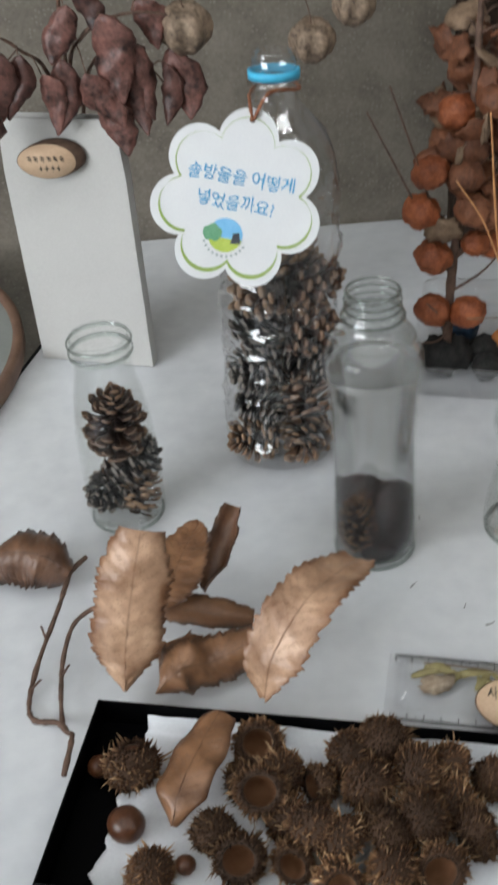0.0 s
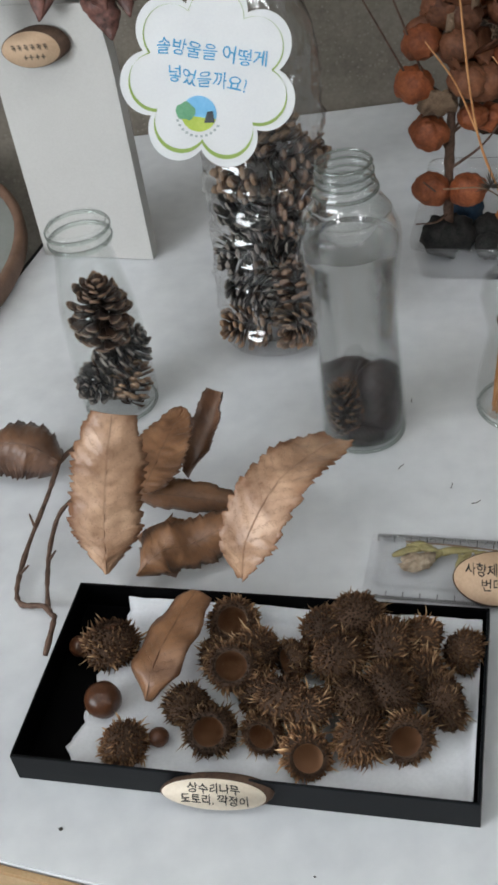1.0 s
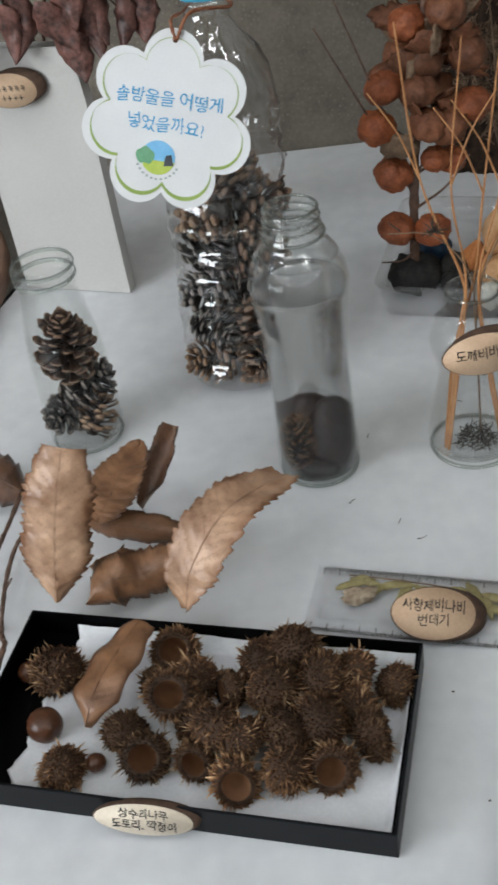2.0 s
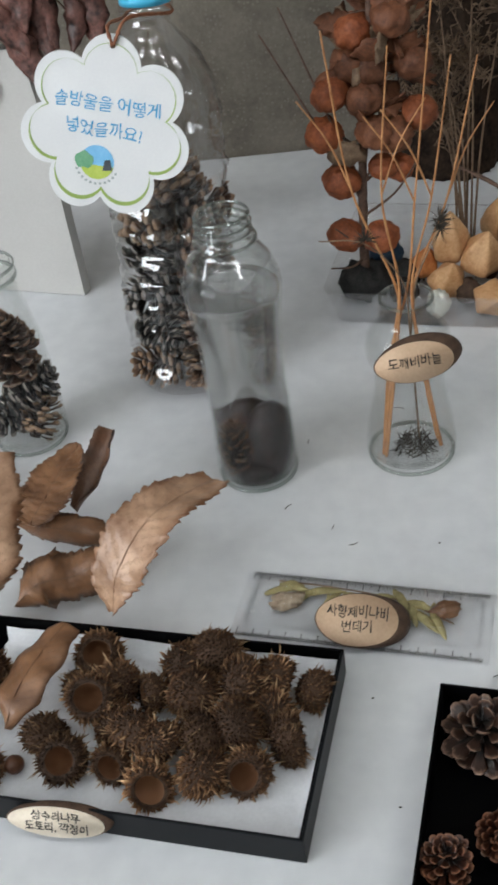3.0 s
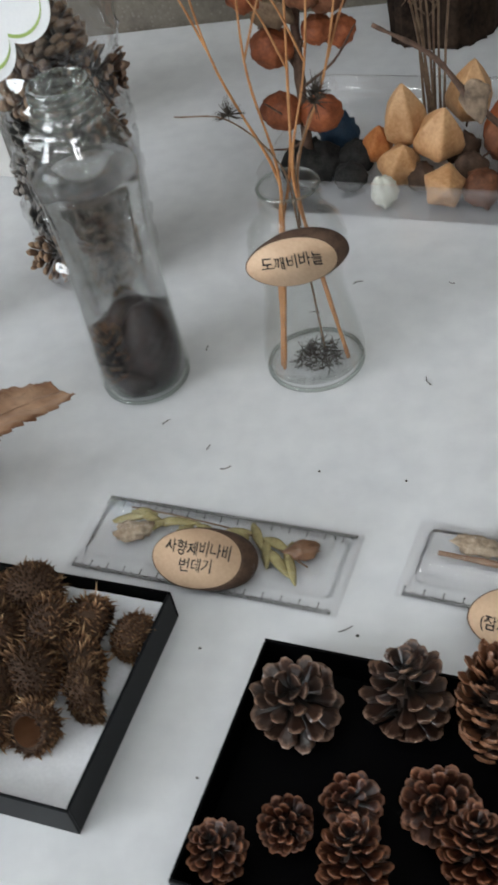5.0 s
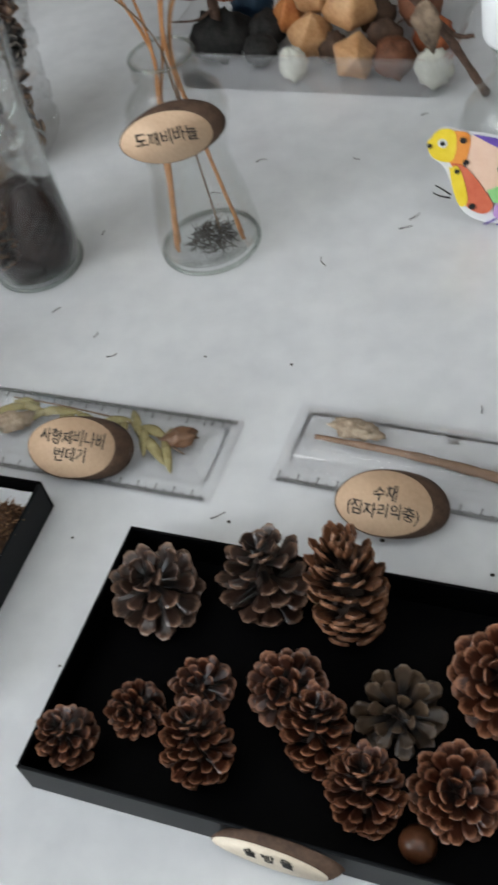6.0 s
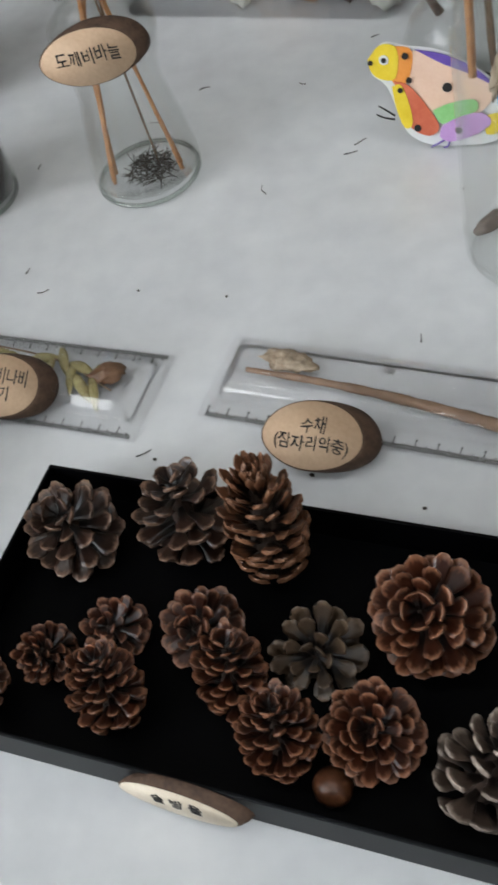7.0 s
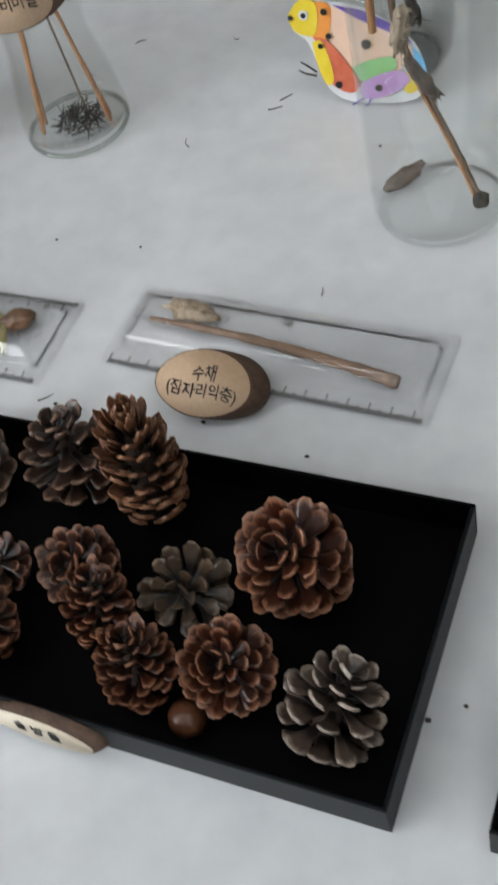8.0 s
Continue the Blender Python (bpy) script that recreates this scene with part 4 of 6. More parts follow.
def ruler_case(m, w, d, domed, label):
    ob = thing("ruler_case", m, label, "clear case", "clear ruler cases")
    part("base_plate", box(-w / 2, -d / 2, 0, w / 2, d / 2, 0.0018, 0.0005), PLASTIC, ob, smooth=False)
    iw, idp, y0 = w - 0.014, d - 0.016, 0.0022
    if domed:
        secs = [rounded(iw, idp, 0.004, 0.002)]
        for k in range(1, 9):
            a = radians(90 * k / 9)
            secs.append(rounded(iw - 0.012 * (1 - math.cos(a)), idp * math.cos(a) + 0.0085 * math.sin(a), 0.004 * math.cos(a) + 0.0002, 0.002 + 0.0125 * math.sin(a)))
    else:
        secs = [rounded(iw, idp, 0.003, 0.002), rounded(iw - 0.003, idp - 0.003, 0.003, 0.0065), rounded(iw - 0.009, idp - 0.009, 0.003, 0.0112),
                rounded(iw - 0.0115, idp - 0.0115, 0.0025, 0.0118)]
    for x0, y0_, x1, y1_ in ((-w / 2, -d / 2, w / 2, -d / 2 + 0.0012), (-w / 2, d / 2 - 0.0012, w / 2, d / 2), (-w / 2, -d / 2 + 0.0012, -w / 2 + 0.0012, d / 2 - 0.0012), (w / 2 - 0.0012, -d / 2 + 0.0012, w / 2, d / 2 - 0.0012), (w / 2 - 0.0062, -d / 2 + 0.003, w / 2 - 0.005, d / 2 - 0.003), (-w / 2 + 0.005, -d / 2 + 0.003, -w / 2 + 0.0062, d / 2 - 0.003)):
        part("rib", box(x0, y0_, 0.0019, x1, y1_, 0.0036, 0.0004), PLASTIC_EDGE, ob, smooth=False)
    cover = part("cover", hull_loft([[(x, y + y0, z) for x, y, z in s] for s in secs]), PLASTIC, ob, smooth=domed)
    for s, rr in ((secs[0], 0.0007), (secs[-1 if domed else 2], 0.0005)):
        ring = [(x, y + y0, z + 0.0003) for x, y, z in s]
        bm = bmesh.new()
        add_tube(bm, ring + [ring[0], ring[1]], rr, rr, 6)
        part("cover_edge", bm, PLASTIC_EDGE, ob, "bright moulded edge")
    if not domed:
        for q in (2, 7, 12, 17):
            part("cover_edge", tube([(x, y + y0, z + 0.0002) for x, y, z in (secs[0][q], secs[1][q], secs[2][q])], 0.0005, n=5, steps=3), PLASTIC_EDGE, ob)
    bm = bmesh.new()
    k = int((w - 0.008) * 1000)
    for sgn in ((-1,) if domed else (-1, 1)):
        for i in range(k + 1):
            x = -w / 2 + 0.004 + i * 0.001
            ln = 0.0044 if i % 10 == 0 else (0.0036 if i % 5 == 0 else 0.0027)
            ye = sgn * (d / 2 - 0.0006)
            add_box(bm, x - 0.00026, min(ye, ye - sgn * ln), 0.00185, x + 0.00026, max(ye, ye - sgn * ln), 0.00195)
            if i % 10 == 0:
                yn = ye - sgn * 0.0056
                add_box(bm, x - 0.0004, yn - 0.0006, 0.00185, x + 0.0004, yn + 0.0006, 0.00195)
    tagged(part("scale_print", bm, INK, ob, "fine black scale marks", smooth=False), kind="stuff")
    if domed:
        part("catch", box(-0.003, d / 2 - 0.011, 0.0019, 0.003, d / 2 - 0.007, 0.0035, 0.0005), PLASTIC, ob, smooth=False)
    return ob


R1 = pose(0.2775, 0.5310, TOP + 0.0005, 0, 0, -12.8)
R2 = pose(0.4600, 0.5060, TOP + 0.0005, 0, 0, -14.6)
ruler_case(R1, 0.1550, 0.0540, False, "clear plastic ruler case holding dried leaves, shut")
ruler_case(R2, 0.1620, 0.0515, True, "domed clear plastic ruler case holding a dry stick, shut")


def leaf(name, spine, side, width, mat, label, category="dried leaf", group="dried leaves", teeth=0, curl=0.15, wave=0.03, blunt=False, seed=0, m=None, across=8, parent=None, thick=0.0004):
    """A leaf along a spine; side: the rough direction of its width; curl lifts its margins, wave ripples them."""
    pts = smooth_line(spine, 40 if teeth else 14)
    rnd = random.Random(seed)
    bm = bmesh.new()
    uvl = bm.loops.layers.uv.new("UVMap")
    grid, coords = [], {}
    k = len(pts)
    for i, p in enumerate(pts):
        t = i / (k - 1)
        tan = (pts[min(i + 1, k - 1)] - pts[max(i - 1, 0)]).normalized()
        s = Vector(side)
        s = (s - tan * s.dot(tan)).normalized()
        nor = s.cross(tan)
        shape = math.sin(math.pi * min(1, 0.04 + 0.96 * t) ** 0.85) ** 0.6 if not blunt else min(1, 0.10 + math.sin(min(1, 2.4 * t) * math.pi / 2), 1.5 * (1 - t) + 0.62)
        row = []
        for j in range(across + 1):
            v = 2 * j / across - 1
            saw = 0.0
            if teeth and abs(v) > 0.99:
                saw = 0.16 * ((t * teeth * (1 + 0.08 * math.sin(9 * t + seed)) + (0.3 if v > 0 else 0)) % 1.0) - 0.06 + rnd.uniform(-0.04, 0.02)
            w = width / 2 * shape * (1 + saw) * (1 + 0.06 * noise.noise((t * 5, seed, v)))
            q = p + s * v * w + nor * (curl * width * v * v + wave * width * abs(v) * math.sin(t * 19 + seed + (2 if v > 0 else 0)) + 0.03 * width * noise.noise((t * 7, v * 2, seed)) + 0.022 * width * noise.noise((t * 19, v * 4, seed + 5)) + (0.013 * width * abs(v) * math.cos(2 * math.pi * 14 * (t - 0.16 * abs(v))) if teeth else 0))
            vert = bm.verts.new(q)
            coords[vert] = (v, t)
            row.append(vert)
        grid.append(row)
    for i in range(k - 1):
        for j in range(across):
            f = bm.faces.new((grid[i][j], grid[i][j + 1], grid[i + 1][j + 1], grid[i + 1][j]))
            for lo in f.loops:
                lo[uvl].uv = coords[lo.vert]
    me = mesh_of(bm, name, mat)
    base = thing(name, m or Matrix(), label, category, group) if parent is None else parent
    blade = part("blade" if parent is None else name, me, None, base)
    blade.modifiers.new("thickness", "SOLIDIFY").thickness = thick
    if parent is None:
        part("midrib", tube([p for p in spine], width * 0.008 + 0.0002, width * 0.003 + 0.0001, 5, 12), mat, base)
    return base


# dried sprigs and husks in the flat case
for i, (x, y, a, ln) in enumerate(((-0.052, 0.011, 20, 0.024), (-0.043, 0.013, -15, 0.026), (-0.026, 0.013, 10, 0.028), (-0.014, 0.004, -35, 0.024),
                                  (0.022, 0.012, -55, 0.022), (0.030, 0.003, -70, 0.022), (0.038, -0.002, -40, 0.024), (0.046, -0.004, -60, 0.024), (0.010, 0.012, 15, 0.02), (-0.036, 0.009, 45, 0.017), (-0.006, 0.010, -25, 0.019), (0.016, 0.007, -75, 0.018), (0.034, 0.009, -20, 0.018), (0.042, 0.005, -85, 0.017), (-0.02, 0.007, 60, 0.016), (-0.047, 0.016, 5, 0.016))):
    d = Vector((math.cos(radians(a)), math.sin(radians(a)), 0))
    p = Vector((x, y, 0.0045))
    leaf("dried_leaf", [p - d * ln / 2, p + Vector((0, 0, 0.002)), p + d * ln / 2], (-d.y, d.x, 0.2), 0.0056, OLIVE, "small olive dried leaf inside the clear case", group="dried leaves in the case", curl=0.2, seed=i, m=R1, across=4)
for x, y, mat, sx in ((-0.047, 0.001, HUSK, 0.011), (0.050, 0.008, LEAF, 0.009)):
    solo("dry_husk", lump(sx, sx * 0.6, 0.0036, x * 900, 0.5, freq=2.4), mat, R1 @ pose(x, y, 0.006, 0, 0, 20), "crumpled pale dry husk inside the clear case", "husk", "dry husks")
solo("dry_stalk", tube([(-0.056, 0.018, 0.005), (-0.02, 0.016, 0.006), (0.02, 0.012, 0.005), (0.055, -0.002, 0.005)], 0.0005), STRAW_DIM, R1, "thin dry stem inside the clear case", "stem")
# dry stick and husk in the domed case
solo("dry_stick", tube([(-0.066, 0.003, 0.0052), (-0.03, 0.002, 0.0055), (0.0, 0.000, 0.0055), (0.035, -0.004, 0.0055), (0.062, -0.008, 0.0052)], 0.0014, 0.0030, 8, 10, 0.12, 4), surf("brown stick", (0.17, 0.10, 0.06), (0.32, 0.2, 0.13), 90, 0.6, 0.4), R2, "thin brown dry stick inside the clear case", "stick")
solo("dry_husk", lump(0.0125, 0.0052, 0.0038, 5, 0.6, freq=2.2), HUSK, R2 @ pose(-0.047, 0.011, 0.0068, 0, 0, -8), "crumpled pale dry husk inside the clear case", "husk", "dry husks")

# ---- milk jar with cones ----


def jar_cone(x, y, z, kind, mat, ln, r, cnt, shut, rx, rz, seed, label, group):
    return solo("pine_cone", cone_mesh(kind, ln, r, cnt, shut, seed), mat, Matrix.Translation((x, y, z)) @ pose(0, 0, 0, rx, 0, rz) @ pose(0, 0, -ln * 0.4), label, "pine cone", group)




def ring_of(r, z, t):
    """A thick round edge of radius r at height z."""
    return lathe([(r + t * math.cos(a), z + t * math.sin(a)) for a in (2 * math.pi * i / 10 for i in range(11))], 56)


JX, JY = 0.0345, 0.7375
jar = thing("glass_jar", pose(JX, JY, TOP + 0.0005), "small open glass milk bottle holding pine cones", "glass jar")
out = [(0.0245, 0.0), (0.0272, 0.002), (0.0285, 0.006), (0.0287, 0.03), (0.0283, 0.07), (0.0268, 0.09), (0.0232, 0.112), (0.0205, 0.126), (0.0197, 0.134), (0.0200, 0.1365),
       (0.0216, 0.139), (0.0218, 0.143), (0.0212, 0.1450), (0.0219, 0.1475), (0.0219, 0.1505), (0.0208, 0.1525)]
part("bottle", lathe(shell(out, 0.0018, 0.0022), 56), GLASS, jar)
part("base", ring_of(0.0262, 0.0018, 0.0013), GLASS_EDGE, jar)
part("neck_ring", lathe([(0.0219, 0.1475), (0.0226, 0.1485), (0.0226, 0.1497), (0.0219, 0.1507), (0.0212, 0.149), (0.0219, 0.1475)], 56), GLASS_EDGE, jar)
part("neck_ring", lathe([(0.0216, 0.139), (0.0224, 0.140), (0.0224, 0.142), (0.0216, 0.143), (0.021, 0.141), (0.0216, 0.139)], 56), GLASS_EDGE, jar)
G = "pine cones in the glass jar"
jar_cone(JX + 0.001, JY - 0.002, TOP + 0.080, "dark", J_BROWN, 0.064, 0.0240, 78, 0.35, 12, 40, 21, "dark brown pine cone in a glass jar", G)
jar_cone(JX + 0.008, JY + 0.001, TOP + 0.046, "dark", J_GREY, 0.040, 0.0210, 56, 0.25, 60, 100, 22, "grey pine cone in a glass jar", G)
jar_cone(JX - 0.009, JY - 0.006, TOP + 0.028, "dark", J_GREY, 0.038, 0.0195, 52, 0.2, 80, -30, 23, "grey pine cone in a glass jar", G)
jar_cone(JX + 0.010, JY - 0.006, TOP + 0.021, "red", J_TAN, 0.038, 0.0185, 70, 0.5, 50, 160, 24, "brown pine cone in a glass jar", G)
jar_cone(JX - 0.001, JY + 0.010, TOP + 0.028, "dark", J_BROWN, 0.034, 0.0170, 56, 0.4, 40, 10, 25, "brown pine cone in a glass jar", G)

# ---- water bottle ----
BX, BY = 0.2115, 0.678
bottle = thing("glass_bottle", pose(BX, BY, TOP + 0.0005), "open clear glass bottle of water with soaked cones", "bottle")
out = [(0.0245, 0.0), (0.0280, 0.002), (0.0291, 0.006), (0.0289, 0.03), (0.0280, 0.07), (0.0277, 0.10), (0.0290, 0.125), (0.0311, 0.143), (0.0319, 0.152), (0.0311, 0.159), (0.0268, 0.171), (0.0207, 0.180),
       (0.0190, 0.1825), (0.0198, 0.184), (0.0198, 0.1866), (0.0178, 0.188), (0.0168, 0.190), (0.0180, 0.1913), (0.0168, 0.1928), (0.0168, 0.1952), (0.0180, 0.1965), (0.0168, 0.198), (0.0168, 0.2), (0.0175, 0.2015), (0.0165, 0.203)]
part("bottle", lathe(shell(out[:11], 0.0016, 0.003), 64), GLASS, bottle)
throat = out[10:]
neck_part = part("neck", lathe(throat + [(r - 0.0016, z) for r, z in throat[::-1]] + throat[:1], 64), GLASS_NECK, bottle, "threaded glass neck")
part("base", ring_of(0.0268, 0.0018, 0.0013), GLASS_EDGE, bottle)
part("rim", ring_of(0.0163, 0.2020, 0.0009), GLASS_EDGE, neck_part)
part("neck_ring", ring_of(0.0192, 0.1853, 0.0011), GLASS_EDGE, neck_part)
for z in (0.1913, 0.1965):
    part("screw_thread", ring_of(0.0174, z, 0.0007), GLASS_EDGE, neck_part)
water = [(0, 0.0034), (0.022, 0.0034), (0.0262, 0.006), (0.0271, 0.012), (0.0270, 0.03), (0.0261, 0.07), (0.0258, 0.10), (0.0271, 0.125), (0.0292, 0.143), (0.0299, 0.1500), (0.0285, 0.1494), (0, 0.1492)]
part("water", lathe(water, 64), WATER, bottle, "clear still water")


def tight_cone(r, h, seed):
    """A cone swollen shut by water: an egg set with close low scales in spirals."""
    def knobs(a, q, z):
        f = z / h
        row = math.floor(f * 13)
        return q * (1 + 0.07 * abs(math.sin(5 * (a + row * 0.314 + seed))) + 0.05 * (1 - (f * 13) % 1.0) + 0.05 * noise.noise((math.cos(a) * 2, math.sin(a) * 2, z * 60 + seed)))
    prof = [(0, 0)] + [(r * max(0.1, math.sin(math.pi * (0.1 + 0.86 * (k / 40) ** 0.8)) ** 0.6), h * k / 40) for k in range(41)] + [(0, h)]
    return lathe(prof, 48, knobs)


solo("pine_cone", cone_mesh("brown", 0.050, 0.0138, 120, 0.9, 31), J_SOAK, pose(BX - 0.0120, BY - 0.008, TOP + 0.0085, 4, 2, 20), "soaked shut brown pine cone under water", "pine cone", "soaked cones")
solo("pine_cone", tight_cone(0.0148, 0.058, 2), J_WET, pose(BX + 0.0098, BY - 0.005, TOP + 0.0055, -3, 3, 80), "soaked shut dark maroon pine cone under water", "pine cone", "soaked cones")
solo("pine_cone", tight_cone(0.0140, 0.058, 4), J_WET, pose(BX - 0.003, BY + 0.0110, TOP + 0.0055, 2, 0, 10), "soaked shut dark maroon pine cone under water", "pine cone", "soaked cones")
solo("pine_cone", tight_cone(0.0075, 0.024, 6), J_WET, pose(BX - 0.001, BY - 0.0175, TOP + 0.0125, 86, 0, 70) @ pose(0, 0, -0.010), "small soaked dark pine cone under water", "pine cone", "soaked cones")

# ---- plastic drinks bottle with cones and the flower tag ----
PX, PY = 0.1535, 0.799
PETM = pose(PX, PY, TOP + 0.0038, -5.5, 2.4, 0) @ Matrix.Diagonal((1.1, 1.1, 0.955, 1))
pet = thing("plastic_bottle", PETM, "open ribbed clear plastic drinks bottle full of pine cones", "bottle")
out = [(0.026, 0.004), (0.031, 0.0), (0.0355, 0.003), (0.0385, 0.012)]
z = 0.016
while z < 0.172:
    out += [(0.0392, z), (0.0392, z + 0.008), (0.0368, z + 0.0115), (0.0392, z + 0.015)]
    z += 0.0195
out += [(0.0395 + 0.0006 * math.sin(k * 1.9), 0.176 + 0.005 * k) for k in range(11)]
out += [(0.0385, 0.233), (0.036, 0.246), (0.029, 0.262), (0.020, 0.275), (0.0145, 0.283), (0.0138, 0.288)]
neck = [(0.0138, 0.292), (0.0165, 0.293), (0.0165, 0.2955), (0.0138, 0.297), (0.0134, 0.304), (0.0142, 0.3052), (0.0134, 0.3066), (0.0142, 0.3092), (0.0132, 0.3106), (0.0134, 0.3145), (0.0128, 0.3155)]


def dent(a, r, z):
    return r * (1 + 0.03 * math.sin(3 * a + z * 60) * math.sin(z * 130) + (0.065 if z < 0.17 else 0.09) * noise.noise((math.cos(a) * 8, math.sin(a) * 8, z * 75)) + (0.012 if z < 0.17 else 0.035) * noise.noise((math.cos(a) * 14, math.sin(a) * 14, z * 190))) if 0.01 < z < 0.27 else r


prof = [(0, 0.006)] + out + neck
part("bottle", lathe(prof, 72, dent), PET, pet)
part("cap_ring", lathe([(0.0142, 0.2975), (0.0158, 0.2975), (0.016, 0.3035), (0.0144, 0.3035), (0.0142, 0.2975)], 32), CAPBLUE, pet, "blue plastic cap ring")
rnd = random.Random(5)
G = "pine cones in the plastic bottle"
PETC = ((-0.014, -0.012, 0.022), (0.016, -0.008, 0.020), (0.002, 0.014, 0.024), (-0.013, -0.010, 0.052), (0.015, -0.012, 0.054), (0.0, 0.015, 0.056),
        (-0.012, -0.013, 0.084), (0.016, -0.006, 0.086), (-0.006, 0.014, 0.088), (-0.014, -0.008, 0.116), (0.013, -0.014, 0.115), (0.008, 0.012, 0.118),
        (-0.010, -0.012, 0.146), (0.016, -0.004, 0.148), (-0.004, 0.012, 0.152), (0.006, -0.010, 0.176), (-0.014, 0.002, 0.178))
for i, (x, y, z) in enumerate(PETC):
    grey = i in (6, 7, 9, 3)
    pale = i in (0, 1, 12, 15, 16)
    px_, py_, pz_ = PETM @ Vector((x * 1.15, y * 1.15, z))
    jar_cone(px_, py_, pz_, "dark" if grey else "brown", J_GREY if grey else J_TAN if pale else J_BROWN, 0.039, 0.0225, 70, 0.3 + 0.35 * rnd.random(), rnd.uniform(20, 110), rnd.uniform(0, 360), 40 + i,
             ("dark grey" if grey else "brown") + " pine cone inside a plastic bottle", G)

TAGM = pose(0.1350, 0.7640, TOP + 0.2285, 90 - 10, 0, 0) @ pose(0, 0, 0, 0, 0, -15) @ Matrix.Diagonal((1.015, 1.015, 1, 1))
tag = thing("flower_tag", TAGM, "white scalloped flower-shaped paper tag with blue handwriting", "paper tag")


def flower(k, lobes=7):
    """Outline of a flower of round lobes, scaled by k."""
    out = []
    for i in range(168):
        a = 2 * math.pi * i / 168
        c = round((a - math.pi / 2) / (2 * math.pi / lobes)) * 2 * math.pi / lobes + math.pi / 2
        da = a - c
        r0, rl = 0.0375, 0.0192
        q = r0 * math.cos(da) + math.sqrt(max(rl * rl - (r0 * math.sin(da)) ** 2, 0))
        out.append(q * k)
    return [(0.985 * q * math.cos(2 * math.pi * i / 168), 1.03 * q * math.sin(2 * math.pi * i / 168)) for i, q in enumerate(out)]


def inset(outline, d):
    n_ = len(outline)
    res = []
    for i in range(n_):
        a, b = Vector(outline[i - 1]), Vector(outline[(i + 1) % n_])
        t = (b - a).normalized()
        p = Vector(outline[i]) + Vector((-t.y, t.x)) * d
        res.append((p.x, p.y))
    return res


def band(outer, inner, z0, z1):
    bm = bmesh.new()
    n_ = len(outer)
    q = [[bm.verts.new((*p, z)) for p in o] for o, z in ((outer, z0), (outer, z1), (inner, z1), (inner, z0))]
    for i in range(n_):
        j = (i + 1) % n_
        for a, b in ((0, 1), (1, 2), (2, 3), (3, 0)):
            bm.faces.new((q[a][i], q[a][j], q[b][j], q[b][i]))
    return bm


FLO = flower(1.0)
part("card", prism(FLO, -0.0012, 0), TAG_WHITE, tag, smooth=False)
ga, gb = flower(0.905), flower(0.905)
gb = [(x * 0.985, y * 0.97 + 0.0012) for x, y in gb]
part("green_outline", band(ga, gb, 0.0001, 0.0003), GREEN, tag, "green printed outline", smooth=False)
writing("lettering", "솔방울을 어떻게", 0.0108, BLUE_INK, tag, pose(0.0, 0.0145, 0.0002), 0.95)
writing("lettering", "넣었을까요?", 0.0108, BLUE_INK, tag, pose(-0.001, -0.002, 0.0002), 0.95)
circ = [(0.0112 * math.cos(2 * math.pi * i / 36), 0.0112 * math.sin(2 * math.pi * i / 36)) for i in range(36)]
P0 = pose(-0.004, -0.023, 0)
disc = part("printed_disc", prism(circ, 0.0001, 0.0003), SKYBLUE, tag, "round sky-blue printed picture", smooth=False, m=P0)
part("printed_hill", prism([(x, y) for x, y in circ if y < -0.001], 0.0003, 0.0005), surf("yellow-green print", (0.42, 0.55, 0.08), (0.55, 0.65, 0.14), 80, 0.5, 0), disc, smooth=False)
part("printed_bush", prism([(-0.0125 + 0.0062 * math.cos(t), 0.0005 + 0.0055 * math.sin(t) * (1 + 0.15 * math.sin(5 * t))) for t in (2 * math.pi * i / 24 for i in range(24))], 0.0003, 0.0006), surf("bush green print", (0.12, 0.33, 0.18), (0.2, 0.44, 0.26), 80, 0.5, 0), disc, smooth=False, m=pose(0.004, 0, 0))
part("printed_shadow", prism([(0.004, -0.005), (0.0105, -0.004), (0.0085, 0.003), (0.005, 0.002)], 0.0005, 0.0007), surf("dark grey print", (0.05, 0.06, 0.07), (0.1, 0.11, 0.12), 80, 0.5, 0), disc, smooth=False)
bm = bmesh.new()
for i in range(11):
    a = radians(205 + 13 * i)
    add_box(bm, 0.0142 * math.cos(a) - 0.0008, 0.0142 * math.sin(a) - 0.0007, 0.0001, 0.0142 * math.cos(a) + 0.0008, 0.0142 * math.sin(a) + 0.0007, 0.0003)
part("small_print", bm, surf("grey print", (0.35, 0.4, 0.4), (0.45, 0.5, 0.5), 80, 0.6, 0), tag, smooth=False, m=P0)
part("eyelet", prism([(0.0018 * math.cos(t), 0.0018 * math.sin(t)) for t in (2 * math.pi * i / 16 for i in range(16))], 0.0001, 0.0005), BARK, tag, "dark punched hole", smooth=False, m=pose(0, 0.0515, 0))
HOLE = TAGM @ Vector((0, 0.0515, 0.001))
NECK = PETM @ Vector((0, 0, 0.290))
cord = bmesh.new()
loop = [HOLE, HOLE + Vector((-0.001, 0.002, 0.012)), NECK + Vector((-0.0162, -0.004, 0.0)), NECK + Vector((-0.01, 0.0135, 0.0)), NECK + Vector((0.010, 0.0135, 0.001)), NECK + Vector((0.0165, -0.004, 0.0)), HOLE + Vector((0.012, 0.006, 0.014)), HOLE + Vector((0.001, -0.001, 0.001))]
add_tube(cord, smooth_line(loop, 10), 0.0011, 0.0011, 6, 0.25, 2)
solo("cord", cord, STRING, Matrix(), "twisted rust-brown cord tied round the bottle neck", "cord")

